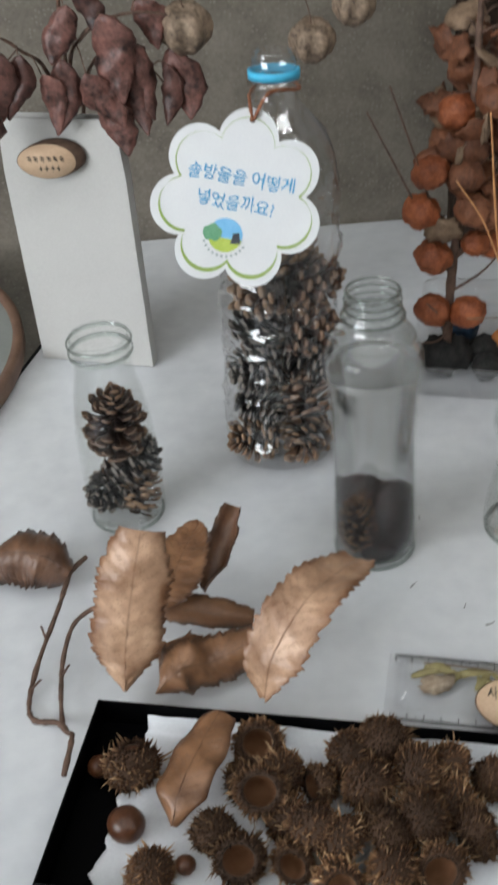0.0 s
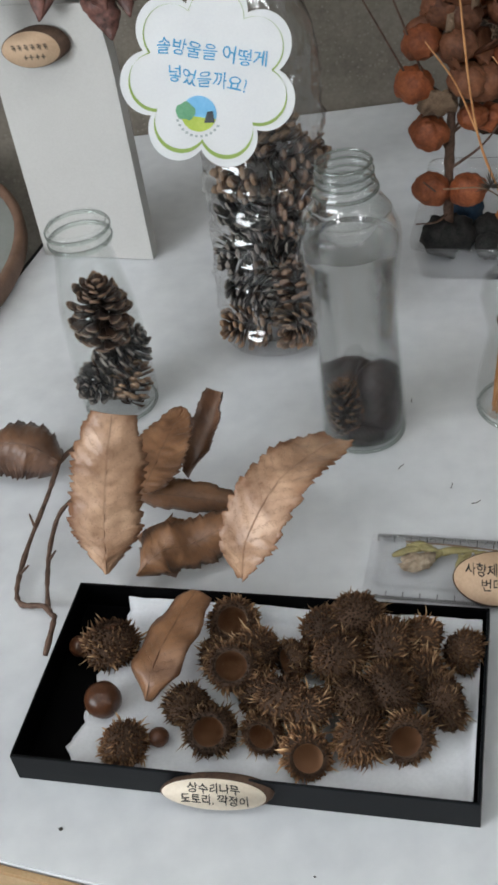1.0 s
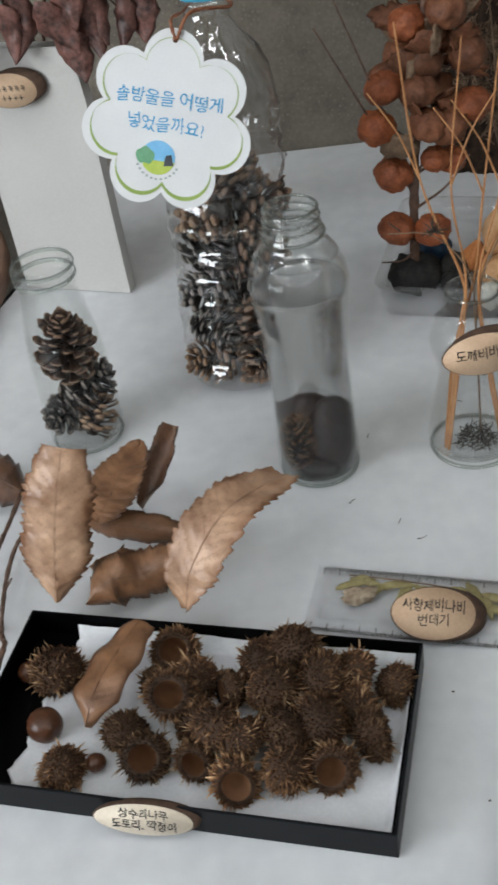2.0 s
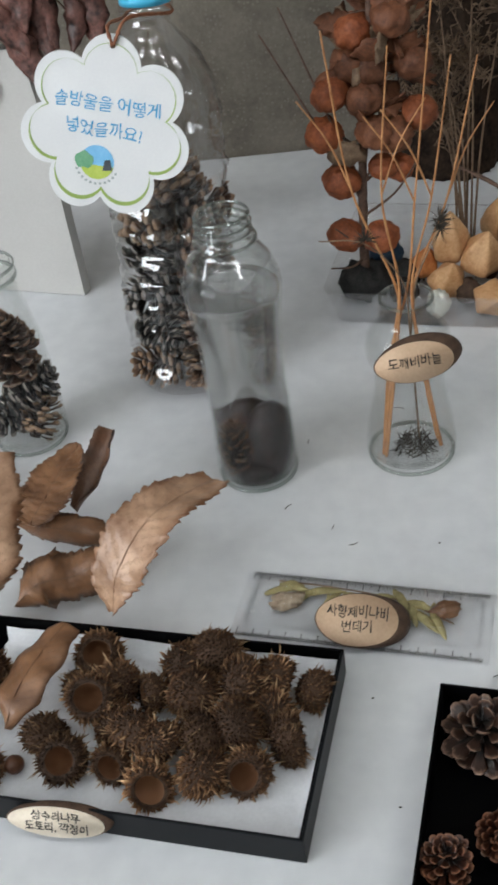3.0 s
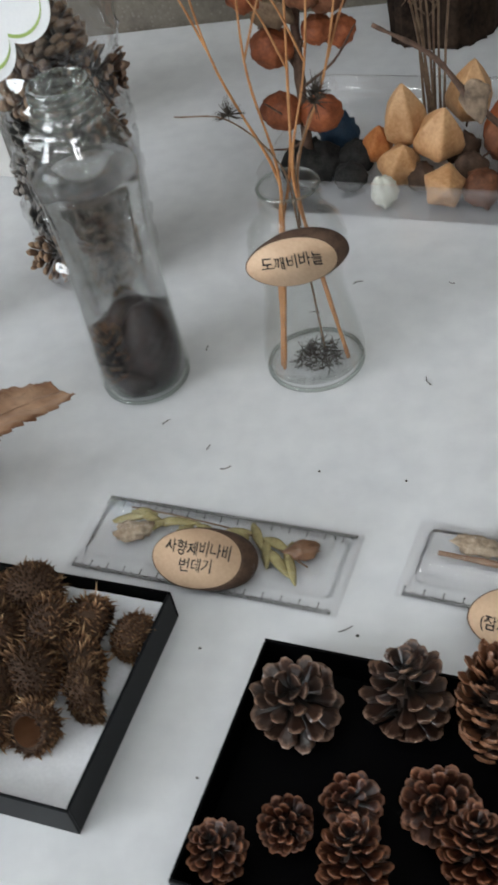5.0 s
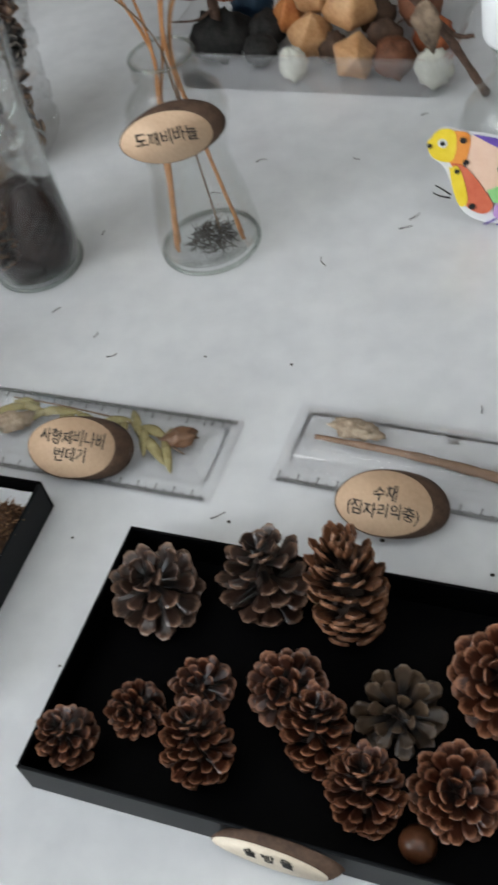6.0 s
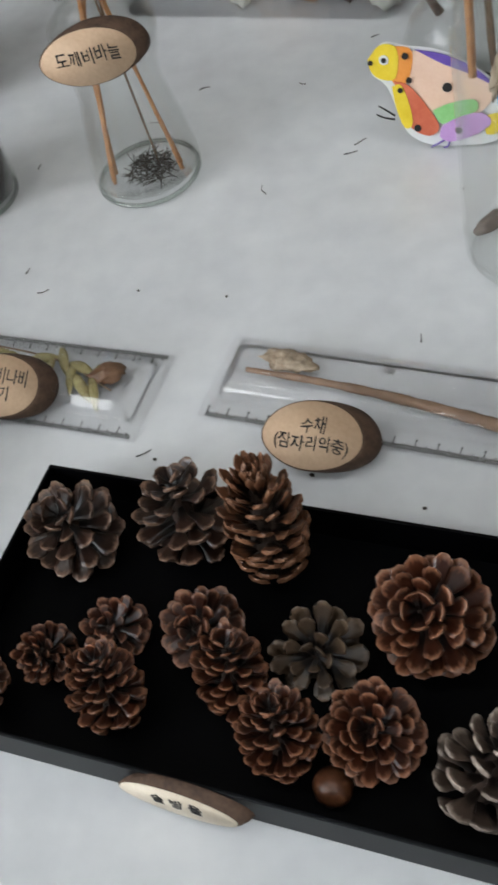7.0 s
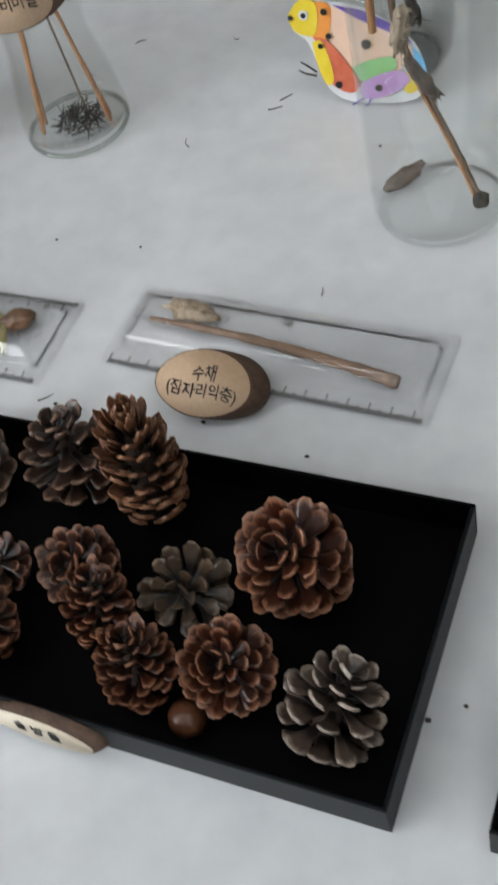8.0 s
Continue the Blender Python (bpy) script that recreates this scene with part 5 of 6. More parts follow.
# ---- small flask with stalks ----
FX, FY = 0.3205, 0.6855
flask = thing("glass_flask", pose(FX, FY, TOP + 0.0005), "small waisted clear glass bottle holding dry stalks", "bottle")
out = [(0.026, 0.0), (0.0296, 0.002), (0.0312, 0.007), (0.0312, 0.015), (0.0295, 0.032), (0.0258, 0.052), (0.0236, 0.066), (0.0245, 0.080), (0.0282, 0.092), (0.0290, 0.100), (0.0268, 0.110), (0.0205, 0.1175),
       (0.0172, 0.1215), (0.0165, 0.125), (0.0180, 0.1268), (0.0182, 0.1295), (0.0170, 0.1312), (0.0176, 0.133), (0.0178, 0.1365), (0.0168, 0.1385)]
out = [(r, z * 0.925) for r, z in out]
part("bottle", lathe(shell(out, 0.0018, 0.0025), 56), GLASS, flask)
part("base", ring_of(0.0292, 0.0020, 0.0014), GLASS_EDGE, flask)
part("rim", ring_of(0.0170, 0.1272, 0.0010), GLASS_EDGE, flask)
name_tag(facing(FX + 0.002, FY - 0.0335, TOP + 0.1000, 2, 12, 4), 0.0262, 0.0142, 0.007, "도깨비바늘", 0.0088, "oval wood slice with black lettering on a glass bottle", 0.85)
STALKS = (((-0.020, -0.007, 0.0045), (-0.008, 0.0, 0.10), (-0.006, 0.002, 0.135), (-0.030, 0.004, 0.205), (-0.041, 0.006, 0.30)),
          ((-0.0185, -0.010, 0.0045), (-0.010, -0.004, 0.07), (-0.004, 0.0, 0.135), (-0.012, 0.002, 0.20), (-0.005, 0.0, 0.29)),
          ((0.0205, -0.002, 0.0045), (0.011, 0.001, 0.07), (0.004, 0.0, 0.135), (0.018, 0.004, 0.195), (0.030, 0.003, 0.28)),
          ((0.019, 0.004, 0.0045), (0.008, 0.004, 0.08), (0.006, 0.004, 0.135), (0.028, 0.010, 0.19), (0.046, 0.012, 0.275)),
          ((-0.0195, -0.001, 0.0045), (-0.012, 0.002, 0.08), (0.002, 0.004, 0.135), (0.008, 0.008, 0.19), (0.020, 0.006, 0.31)),
          ((0.006, 0.004, 0.0045), (0.002, 0.002, 0.10), (-0.002, 0.0, 0.14), (-0.024, -0.006, 0.172), (-0.052, -0.008, 0.178)),
          ((0.002, 0.004, 0.09), (0.006, 0.0, 0.135), (0.016, -0.004, 0.165), (0.022, -0.006, 0.178)))
for i, pts in enumerate(STALKS):
    st = thing("dry_stalk", pose(FX, FY, TOP), "thin dry orange-brown stalk standing in a glass bottle" if i < 5 else "thin grey dry stalk with a spiky bur", "stalk", "dry stalks")
    part("stem", tube(pts, 0.0013 if i < 5 else 0.0007, 0.0005 if i < 5 else 0.0004, 6, 8, 0.15, i), STRAW if i < 5 else STRAW_DIM, st)
    if i < 5:
        p = Vector(pts[3])
        part("branch", tube([p, p + Vector((0.012 * (1 if i % 2 else -1), 0.004, 0.03)), p + Vector((0.028 * (1 if i % 2 else -1), 0.006, 0.055))], 0.0007, 0.0004, 5), STRAW, st)
    if i in (5, 6, 1):
        tip = Vector(pts[-1]) if i != 1 else Vector((0.022, -0.004, 0.183))
        tip = tip if i != 5 else Vector((-0.024, -0.006, 0.175))
        bm = bmesh.new()
        rnd = random.Random(i)
        for q in range(46):
            d = Vector((rnd.gauss(0, 1), rnd.gauss(0, 1), rnd.gauss(0.5, 1))).normalized()
            add_tube(bm, [tip, tip + d * rnd.uniform(0.006, 0.0105)], 0.0004, 0.0001, 4)
        part("bur", bm, BUR, st, "dark spiky bur")
bm = bmesh.new()
rnd = random.Random(8)
for q in range(260):
    a, r = rnd.uniform(0, 6.28), 0.0135 * math.sqrt(rnd.random())
    p = Vector((r * math.cos(a) + 0.002, r * math.sin(a), 0.0042 + rnd.uniform(0, 0.013) * (1 - r / 0.0165)))
    d = Vector((rnd.gauss(0, 1), rnd.gauss(0, 1), rnd.gauss(0, 0.5))).normalized()
    add_tube(bm, [p, p + d * rnd.uniform(0.003, 0.008)], 0.0004, 0.0002, 4)
solo("fallen_burs", bm, BUR, pose(FX, FY, TOP), "small heap of dark fallen burs in a glass bottle", "burs", kind="stuff")

# ---- white paper bag with a dried branch ----
BAGM = pose(-0.0057, 0.9566, TOP + 0.0008, 0, 0, -17)
bag = thing("paper_bag", BAGM, "upright white paper bag with a soft crease", "paper bag")
w, d, h = 0.107, 0.012, 0.2265
secs = []
for k, (zz, bulge) in enumerate(((0.0, 0.0), (0.05, 0.0003), (0.10, 0.0), (0.135, -0.0006), (0.18, 0.0003), (h, 0.0))):
    s = []
    for x, y in ((-w / 2, 0), (-w / 6, 0), (w / 6, 0), (w / 2, 0), (w / 2, d), (w / 6, d), (-w / 6, d), (-w / 2, d)):
        inn = 0.94 if zz > 0.2 else 1.0
        s.append((x * inn, y + (-bulge if y == 0 and abs(x) < w / 3 else 0), zz))
    secs.append(s)
for nm, lo, hi in (("front_panel", 0, 3), ("side_panel", 3, 4), ("back_panel", 4, 7), ("side_panel", 7, 8)):
    bm = bmesh.new()
    rings = [[bm.verts.new(s[q % 8]) for q in range(lo, hi + 1)] for s in secs]
    for a, b in zip(rings, rings[1:]):
        for i in range(hi - lo):
            bm.faces.new((a[i], a[i + 1], b[i + 1], b[i]))
    part(nm, bm, BAG, bag, smooth=False).modifiers.new("thickness", "SOLIDIFY").thickness = 0.0007
part("bottom", box(-w / 2 + 0.001, 0.001, 0, w / 2 - 0.001, d - 0.001, 0.0008), BAG, bag, smooth=False)
name_tag(facing(-0.016, 0.9465, TOP + 0.1965, -15, 4, 2), 0.0262, 0.0145, 0.008, "", 0.008, "oval wood slice with small black writing on a white bag")
tg = bpy.data.objects["wooden_name_tag.005"]
bm = bmesh.new()
for x in (-0.015, -0.0095, -0.004, 0.002, 0.0075, 0.013):
    add_box(bm, x - 0.0018, 0.0015, 0.0003, x + 0.0018, 0.0021, 0.0005)
    add_box(bm, x - 0.0019, 0.0034, 0.0003, x + 0.0009, 0.0039, 0.0005)
    add_box(bm, x + 0.0012, -0.0006, 0.0003, x + 0.0017, 0.0034, 0.0005)
    add_box(bm, x - 0.0004, 0.0, 0.0003, x + 0.0003, 0.0042, 0.0005)
for x in (-0.006, -0.001, 0.0045, 0.0095):
    add_box(bm, x - 0.0018, -0.0062, 0.0003, x + 0.0018, -0.0056, 0.0005)
    add_box(bm, x - 0.0004, -0.0078, 0.0003, x + 0.0003, -0.0036, 0.0005)
part("writing_bars", bm, INK, next(c for c in tg.children if c.name.startswith("face")), "illegible small black writing", smooth=False)


def pod(p, d, ln, wd, seed):
    """A boat-shaped drooping pod hanging from p along d: two swollen halves with a ridge."""
    d = Vector(d).normalized()
    bm = bmesh.new()
    n_ = 18
    s = d.cross(Vector((0.2, 1, 0.1))).normalized()
    t = s.cross(d)
    rings = []
    for i in range(n_ + 1):
        f = i / n_
        r = wd * 0.5 * max(0.06, math.sin(math.pi * f ** 0.8) ** 0.8)
        c = Vector(p) + d * ln * f + t * 0.12 * ln * math.sin(math.pi * f) + s * 0.06 * ln * math.sin(4 * f + seed)
        ring = []
        for k in range(18):
            a = 2 * math.pi * k / 18
            q = r * (1 + 0.2 * math.cos(2 * a) + 0.45 * noise.noise((f * 4, 1.4 * math.cos(a), seed * 1.7 + 1.4 * math.sin(a))) + 0.30 * noise.noise((f * 9, 3.0 * math.cos(a), seed + 3.0 * math.sin(a))) + 0.1 * abs(math.sin(3 * a + 2 * f + seed)))
            ring.append(bm.verts.new(c + s * q * math.cos(a) + t * 0.6 * q * math.sin(a)))
        rings.append(ring)
    for a, b in zip(rings, rings[1:]):
        for k in range(18):
            bm.faces.new((a[k], a[(k + 1) % 18], b[(k + 1) % 18], b[k]))
    bm.faces.new(rings[0][::-1])
    bm.faces.new(rings[-1])
    return bm


branch = thing("dried_branch", pose(-0.002, 0.016, 0.006), "dried branch with drooping dark red-brown pods, standing in the bag", "branch")
ROOT = Vector((0.0, 0.957, TOP + 0.01))
ARMS = ((ROOT, (0.01, 0.955, 0.98), (0.03, 0.93, 1.035), (0.07, 0.925, 1.05), (0.115, 0.93, 1.04)), (ROOT, (0.0, 0.95, 0.98), (-0.02, 0.93, 1.03), (-0.05, 0.92, 1.05)),
        (ROOT, (0.02, 0.955, 0.98), (0.06, 0.935, 1.02), (0.095, 0.93, 0.985)), (ROOT, (0.01, 0.955, 1.0), (0.02, 0.94, 1.08), (0.06, 0.93, 1.13), (0.16, 0.945, 1.13), (0.235, 0.95, 1.08)))
for i, a in enumerate(ARMS):
    part("twig", tube(a, 0.002, 0.0009, 6, 8, 0.2, i), TWIG, branch)
PODS = ((0.012, 0.922, 1.022, -0.15, 0.058, 0.020), (0.044, 0.918, 1.052, 0.25, 0.066, 0.027), (0.058, 0.922, 1.03, 0.35, 0.062, 0.024), (0.066, 0.92, 1.015, 0.05, 0.055, 0.02),
        (0.046, 0.92, 0.992, 0.1, 0.048, 0.023), (0.098, 0.93, 1.022, 0.1, 0.056, 0.024), (0.092, 0.925, 1.01, -0.1, 0.046, 0.014), (-0.018, 0.915, 1.03, -0.25, 0.05, 0.018),
        (-0.036, 0.912, 1.035, -0.1, 0.06, 0.024), (-0.045, 0.905, 1.0, -0.2, 0.045, 0.022), (0.030, 0.915, 1.012, 0.5, 0.05, 0.02), (0.036, 0.925, 1.075, 0.1, 0.04, 0.016), (0.075, 0.93, 1.06, 0.3, 0.04, 0.02), (-0.004, 0.92, 1.012, 0.2, 0.046, 0.016), (0.02, 0.925, 1.06, -0.3, 0.045, 0.02))
for i, (x, y, z, dx, ln, wd) in enumerate(PODS):
    part("pod", pod((x, y, z), (dx, -0.1, -1), ln, wd, i), PODRED, branch)
    near = min((Vector(q) for a in ARMS for q in smooth_line(a, 4)), key=lambda q: (q - Vector((x, y, z))).length)
    part("pod_stalk", tube([near, (near + Vector((x, y, z))) / 2 + Vector((0, 0, 0.004)), (x, y, z)], 0.0006, 0.0005, 5, 4), TWIG, branch)


def ribs(a, r, z):
    return r * (1 + 0.09 * math.cos(6 * a))


for i, (x, y, z, r) in enumerate(((0.107, 0.935, 1.034, 0.020), (0.203, 0.948, 1.013, 0.0175), (0.236, 0.95, 1.036, 0.016), (0.24, 0.955, 1.06, 0.014))):
    part("ribbed_capsule", lathe([(0, -r), (0.5 * r, -0.9 * r), (0.9 * r, -0.45 * r), (r, 0), (0.92 * r, 0.4 * r), (0.6 * r, 0.8 * r), (0.3 * r, 0.72 * r), (0, 0.6 * r)], 48, ribs), PODPALE, branch, "round ribbed brown capsule", m=pose(x, y, z, 12, 8 * i, 0))
    part("thread", tube([(x, y, z + 0.7 * r), (x - 0.004, y, z + 0.03), (max(0.09, x - 0.03), 0.945, 1.125)], 0.0005, 0.0004, 5, 6), TWIG, branch)

# ---- clear tray with dried fruit ----
XM = pose(0.382, 0.908, TOP + 0.0005, 0, 0, -14.0)
xbox = thing("clear_plastic_tray", XM, "shallow clear plastic tray of dried fruit and husks", "tray")
part("tray_bottom", prism([(x, y) for x, y, z in rounded(0.194, 0.144, 0.011, 0, 6)], 0.0, 0.0012), PLASTIC, xbox, smooth=False)
bm = bmesh.new()
lay = [rounded(0.196 + g, 0.146 + g, 0.012, z, 6) for g, z in ((0, 0.0), (0.006, 0.028), (0.012, 0.029), (0.012, 0.031), (0.004, 0.030), (-0.002, 0.0015))]
rings = [[bm.verts.new(p) for p in s] for s in lay]
for a, b in zip(rings, rings[1:]):
    for i in range(len(a)):
        bm.faces.new((a[i], a[(i + 1) % len(a)], b[(i + 1) % len(a)], b[i]))
part("tray_wall", bm, PLASTIC, xbox)


def lantern(x, y, z, r, h, rx, rz, mat=LANTERN, label="papery tan lantern husk with a pointed tip"):
    def five(a, q, zz):
        return q * (1.08 - 0.22 * abs(math.sin(2.5 * a)))
    prof = [(0, 0), (0.55 * r, 0.02 * h), (0.92 * r, 0.16 * h), (r, 0.34 * h), (0.82 * r, 0.58 * h), (0.45 * r, 0.8 * h), (0.14 * r, 0.95 * h), (0, h)]
    ob = thing("lantern_husk", pose(x, y, z, rx, 0, rz), label, "dried husk", "husks in the clear tray")
    part("husk", lathe(prof, 40, five), mat, ob)
    part("stub", tube([(0, 0, 0.001), (0.0005, 0, -0.004), (0.001, 0, -0.008)], 0.0009, 0.0007, 5, 3), TWIG, ob)
    return ob


lantern(0.372, 0.902, TOP + 0.026, 0.0165, 0.048, 6, 0)
lantern(0.393, 0.889, TOP + 0.020, 0.0185, 0.040, 14, 60)
lantern(0.365, 0.885, TOP + 0.007, 0.0160, 0.034, 24, 30)
lantern(0.398, 0.862, TOP + 0.010, 0.0155, 0.036, 62, 10)
lantern(0.417, 0.927, TOP + 0.026, 0.0175, 0.046, 8, 100)
lantern(0.350, 0.905, TOP + 0.012, 0.0120, 0.030, 12, 30, ORANGE_LIT, "small papery orange lantern husk in the clear tray")
lantern(0.432, 0.889, TOP + 0.018, 0.0165, 0.034, 70, 120, HUSK_BROWN, "papery red-brown lantern husk in the clear tray")
lantern(0.446, 0.902, TOP + 0.014, 0.0160, 0.034, 40, 200, ORANGE, "papery orange-brown lantern husk in the clear tray")
solo("dyed_pod", lump(0.0150, 0.0145, 0.0165, 3, 0.3, 5), DEEPBLUE, pose(0.319, 0.933, TOP + 0.0185), "deep blue dyed dry pod in the clear tray", "pod")
solo("pale_husk", lump(0.0100, 0.008, 0.0125, 4, 0.25), BONE, pose(0.357, 0.853, TOP + 0.0145), "off-white dry husk in the clear tray", "husk", "pale husks")
solo("pale_husk", lump(0.0125, 0.009, 0.0135, 6, 0.25), BONE, pose(0.453, 0.829, TOP + 0.0150), "off-white dry husk in the clear tray", "husk", "pale husks")
for i, (x, y, r, mat) in enumerate(((0.426, 0.846, 0.0145, HUSK_BROWN), (0.412, 0.905, 0.013, BARK), (0.383, 0.872, 0.011, BARK), (0.418, 0.878, 0.012, BARK), (0.452, 0.868, 0.014, ORANGE), (0.334, 0.902, 0.014, SOIL), (0.331, 0.878, 0.012, SOIL))):
    solo("dried_fruit", lump(r, r, r * 0.9, 20 + i, 0.22, 5), mat, pose(x, y, TOP + 0.002 + r * 0.92), "wrinkled dark dried fruit in the clear tray", "dried fruit", "dried fruit in the clear tray")
solo("soil_clod", lump(0.022, 0.019, 0.017, 2, 0.35), SOIL, pose(0.300, 0.897, TOP + 0.0165), "lump of black soil in the clear tray", "soil")

fruit = thing("dried_fruit_branch", Matrix(), "dried branch with round orange husks, stuck in black soil", "branch")
STEM = [(0.300, 0.895, TOP + 0.025), (0.301, 0.895, 0.82), (0.304, 0.893, 0.88), (0.312, 0.897, 0.94), (0.316, 0.902, 1.00), (0.318, 0.905, 1.06)]
part("trunk", tube(STEM, 0.0042, 0.0024, 8, 8, 0.15, 3), TWIG, fruit)
BALLS = ((0.2865, 0.889, 0.815), (0.286, 0.890, 0.863), (0.2755, 0.890, 0.9025), (0.315, 0.887, 0.812), (0.302, 0.90, 0.976), (0.313, 0.895, 0.949), (0.346, 0.90, 0.949), (0.349, 0.895, 0.911), (0.330, 0.885, 0.899),
         (0.314, 0.88, 0.905), (0.319, 0.89, 0.872), (0.333, 0.898, 0.866), (0.282, 0.890, 0.934), (0.307, 0.885, 0.93), (0.33, 0.89, 0.985), (0.312, 0.915, 1.005), (0.345, 0.91, 1.0), (0.298, 0.91, 0.95))
for i, (x, y, z) in enumerate(BALLS):
    r = 0.0150 if i < 4 else (0.0115 if i in (10, 11) else 0.0145)
    part("husk_ball", lump(r, r, r * 0.86, 50 + i, 0.16, 6, 36), ORANGE if i < 4 or i in (4, 7, 10, 11, 12) else HUSK_BROWN, fruit, m=pose(x, y, z, 25 * math.sin(i), 20 * math.cos(2 * i), 40 * i))
    near = min((Vector(q) for q in smooth_line(STEM, 5)), key=lambda q: (q - Vector((x, y, z))).length)
    part("twig", tube([near + Vector((0, 0, -0.01)), (near + Vector((x, y, z))) / 2, (x, y, z)], 0.0012, 0.0009, 5, 4), TWIG, fruit)
rnd = random.Random(77)
for i in range(46):
    f = rnd.uniform(0.45, 1.0)
    p = smooth_line(STEM, 6)[int(f * 30)]
    a, rr = rnd.uniform(0, 2 * math.pi), rnd.uniform(0.008, 0.042)
    q = p + Vector((rr * math.cos(a) + 0.010, 0.6 * rr * math.sin(a) + 0.006, rnd.uniform(-0.01, 0.012)))
    part("dry_flake", lump(rnd.uniform(0.007, 0.013), 0.0032, rnd.uniform(0.008, 0.015), 90 + i, 0.75, n=16, freq=2.2), HUSK_BROWN if i % 3 else STRAW_DIM, fruit, "crumpled brown leaf flake", m=pose(q.x, q.y, q.z, rnd.uniform(-60, 60), rnd.uniform(-60, 60), rnd.uniform(0, 180)))
    part("twig", tube([p, (p + q) / 2 + Vector((0, 0, 0.003)), q], 0.0008, 0.0006, 5, 3), TWIG, fruit)
for i, (a, b) in enumerate((((0.30, 0.892, 0.85), (0.250, 0.883, 1.005)), ((0.302, 0.893, 0.84), (0.234, 0.889, 0.985)), ((0.303, 0.892, 0.80), (0.278, 0.87, 0.832)), ((0.304, 0.893, 0.83), (0.345, 0.885, 0.875)), ((0.30, 0.893, 0.79), (0.272, 0.88, 0.79)))):
    a, b = Vector(a), Vector(b)
    part("side_twig", tube([a, (a + b) / 2 + Vector((0.003, 0, -0.004)), b], 0.0013, 0.0006, 5, 5), TWIG, fruit)

# bark log and dry flower heads
log = thing("bark_log", pose(0.400, 1.148, TOP), "upright dark log with rough bark at the wall", "log")


def bark(a, r, z):
    return r * (1 + 0.10 * noise.noise((math.cos(a) * 7, math.sin(a) * 7, z * 10)) + 0.06 * noise.noise((math.cos(a) * 22, math.sin(a) * 22, z * 24)) + 0.05 * math.cos(5 * a) - 0.07 * abs(math.sin(11 * a + 2.5 * noise.noise((a, z * 5, 3)))) ** 0.5)


part("trunk", lathe([(0, 0), (0.0545, 0)] + [(0.054, 0.004 + 0.0115 * i) for i in range(34)] + [(0.053, 0.395), (0, 0.395)], 90, bark), LOG, log)


def tuft(bm, p, r, n_, seed):
    rnd = random.Random(seed)
    for q in range(n_):
        d = Vector((rnd.gauss(0, 1), rnd.gauss(0, 1), rnd.gauss(0.3, 1))).normalized()
        e = p + d * r * rnd.uniform(0.5, 1.0)
        add_tube(bm, [p + d * r * 0.15, (p + e) / 2 + Vector((rnd.uniform(-1, 1), rnd.uniform(-1, 1), rnd.uniform(-1, 1))) * r * 0.15, e], 0.0006, 0.0004, 4)
        for h in range(2):
            add_tube(bm, [e, e + Vector((rnd.uniform(-1, 1), rnd.uniform(-1, 1), rnd.uniform(-1, 1))) * r * 0.22], 0.0009, 0.0003, 4)


for i, (bx, hx, hy, hz, r) in enumerate(((0.385, 0.375, 1.0, 0.97, 0.030), (0.392, 0.402, 0.995, 0.985, 0.034), (0.398, 0.425, 0.99, 0.95, 0.030), (0.388, 0.380, 1.01, 0.905, 0.032), (0.396, 0.405, 1.015, 0.90, 0.034), (0.392, 0.356, 1.02, 0.865, 0.030), (0.39, 0.352, 1.0, 0.92, 0.030), (0.392, 0.385, 1.03, 0.845, 0.030))):
    ob = thing("dried_flower", Matrix(), "dry grey-brown flower head on a thin stem in the clear tray", "dried flower", "dried flowers")
    part("stem", tube([(bx, 0.955, TOP + 0.002), (bx + 0.3 * (hx - bx), 0.965, 0.85), (hx, hy, hz)], 0.0012, 0.0007, 5, 6, 0.1, i), STRAW_DIM, ob)
    bm = bmesh.new()
    tuft(bm, Vector((hx, hy, hz)), r, 70, i)
    part("head", bm, STRAW_DIM, ob)

# ---- leaning twig with an open pod ----
tw = thing("dry_twig", Matrix(), "leaning dry grey twig with an open pod", "twig")
part("stem", tube([(0.364, 0.800, 0.911), (0.398, 0.800, 0.888), (0.4205, 0.800, 0.857), (0.4555, 0.805, 0.813), (0.4855, 0.810, 0.7545)], 0.0012, 0.0032, 7, 8, 0.25, 2), TWIG, tw)
part("fork", tube([(0.452, 0.805, 0.818), (0.468, 0.806, 0.800), (0.479, 0.808, 0.797)], 0.0022, 0.0012, 6, 6, 0.2, 3), TWIG, tw)
part("open_pod", pod((0.4185, 0.797, 0.872), (0.3, -0.1, -1), 0.030, 0.014, 77), PODPALE, tw, "pale open pod")
part("open_pod", pod((0.4505, 0.797, 0.830), (0.1, -0.1, -1), 0.034, 0.013, 78), PODPALE, tw, "pale open pod")

# ---- dried oak leaves and twig behind the first tray ----
leaf("dried_leaf", [(0.046, 0.540, 0.7735), (0.050, 0.550, 0.803), (0.058, 0.560, 0.838), (0.066, 0.575, 0.867)], (1, -0.02, -0.1), 0.042, LEAF_PALE, "large curled pale brown dried leaf with toothed margin", teeth=15, curl=-0.14, wave=0.03, blunt=True, seed=1, across=12)
leaf("dried_leaf", [(0.066, 0.596, 0.786), (0.074, 0.612, 0.792), (0.083, 0.636, 0.797), (0.0915, 0.662, 0.797)], (1, -0.25, 0.1), 0.040, LEAF, "pointed brown dried leaf with toothed margin", teeth=16, curl=0.06, wave=0.02, seed=2, across=12)
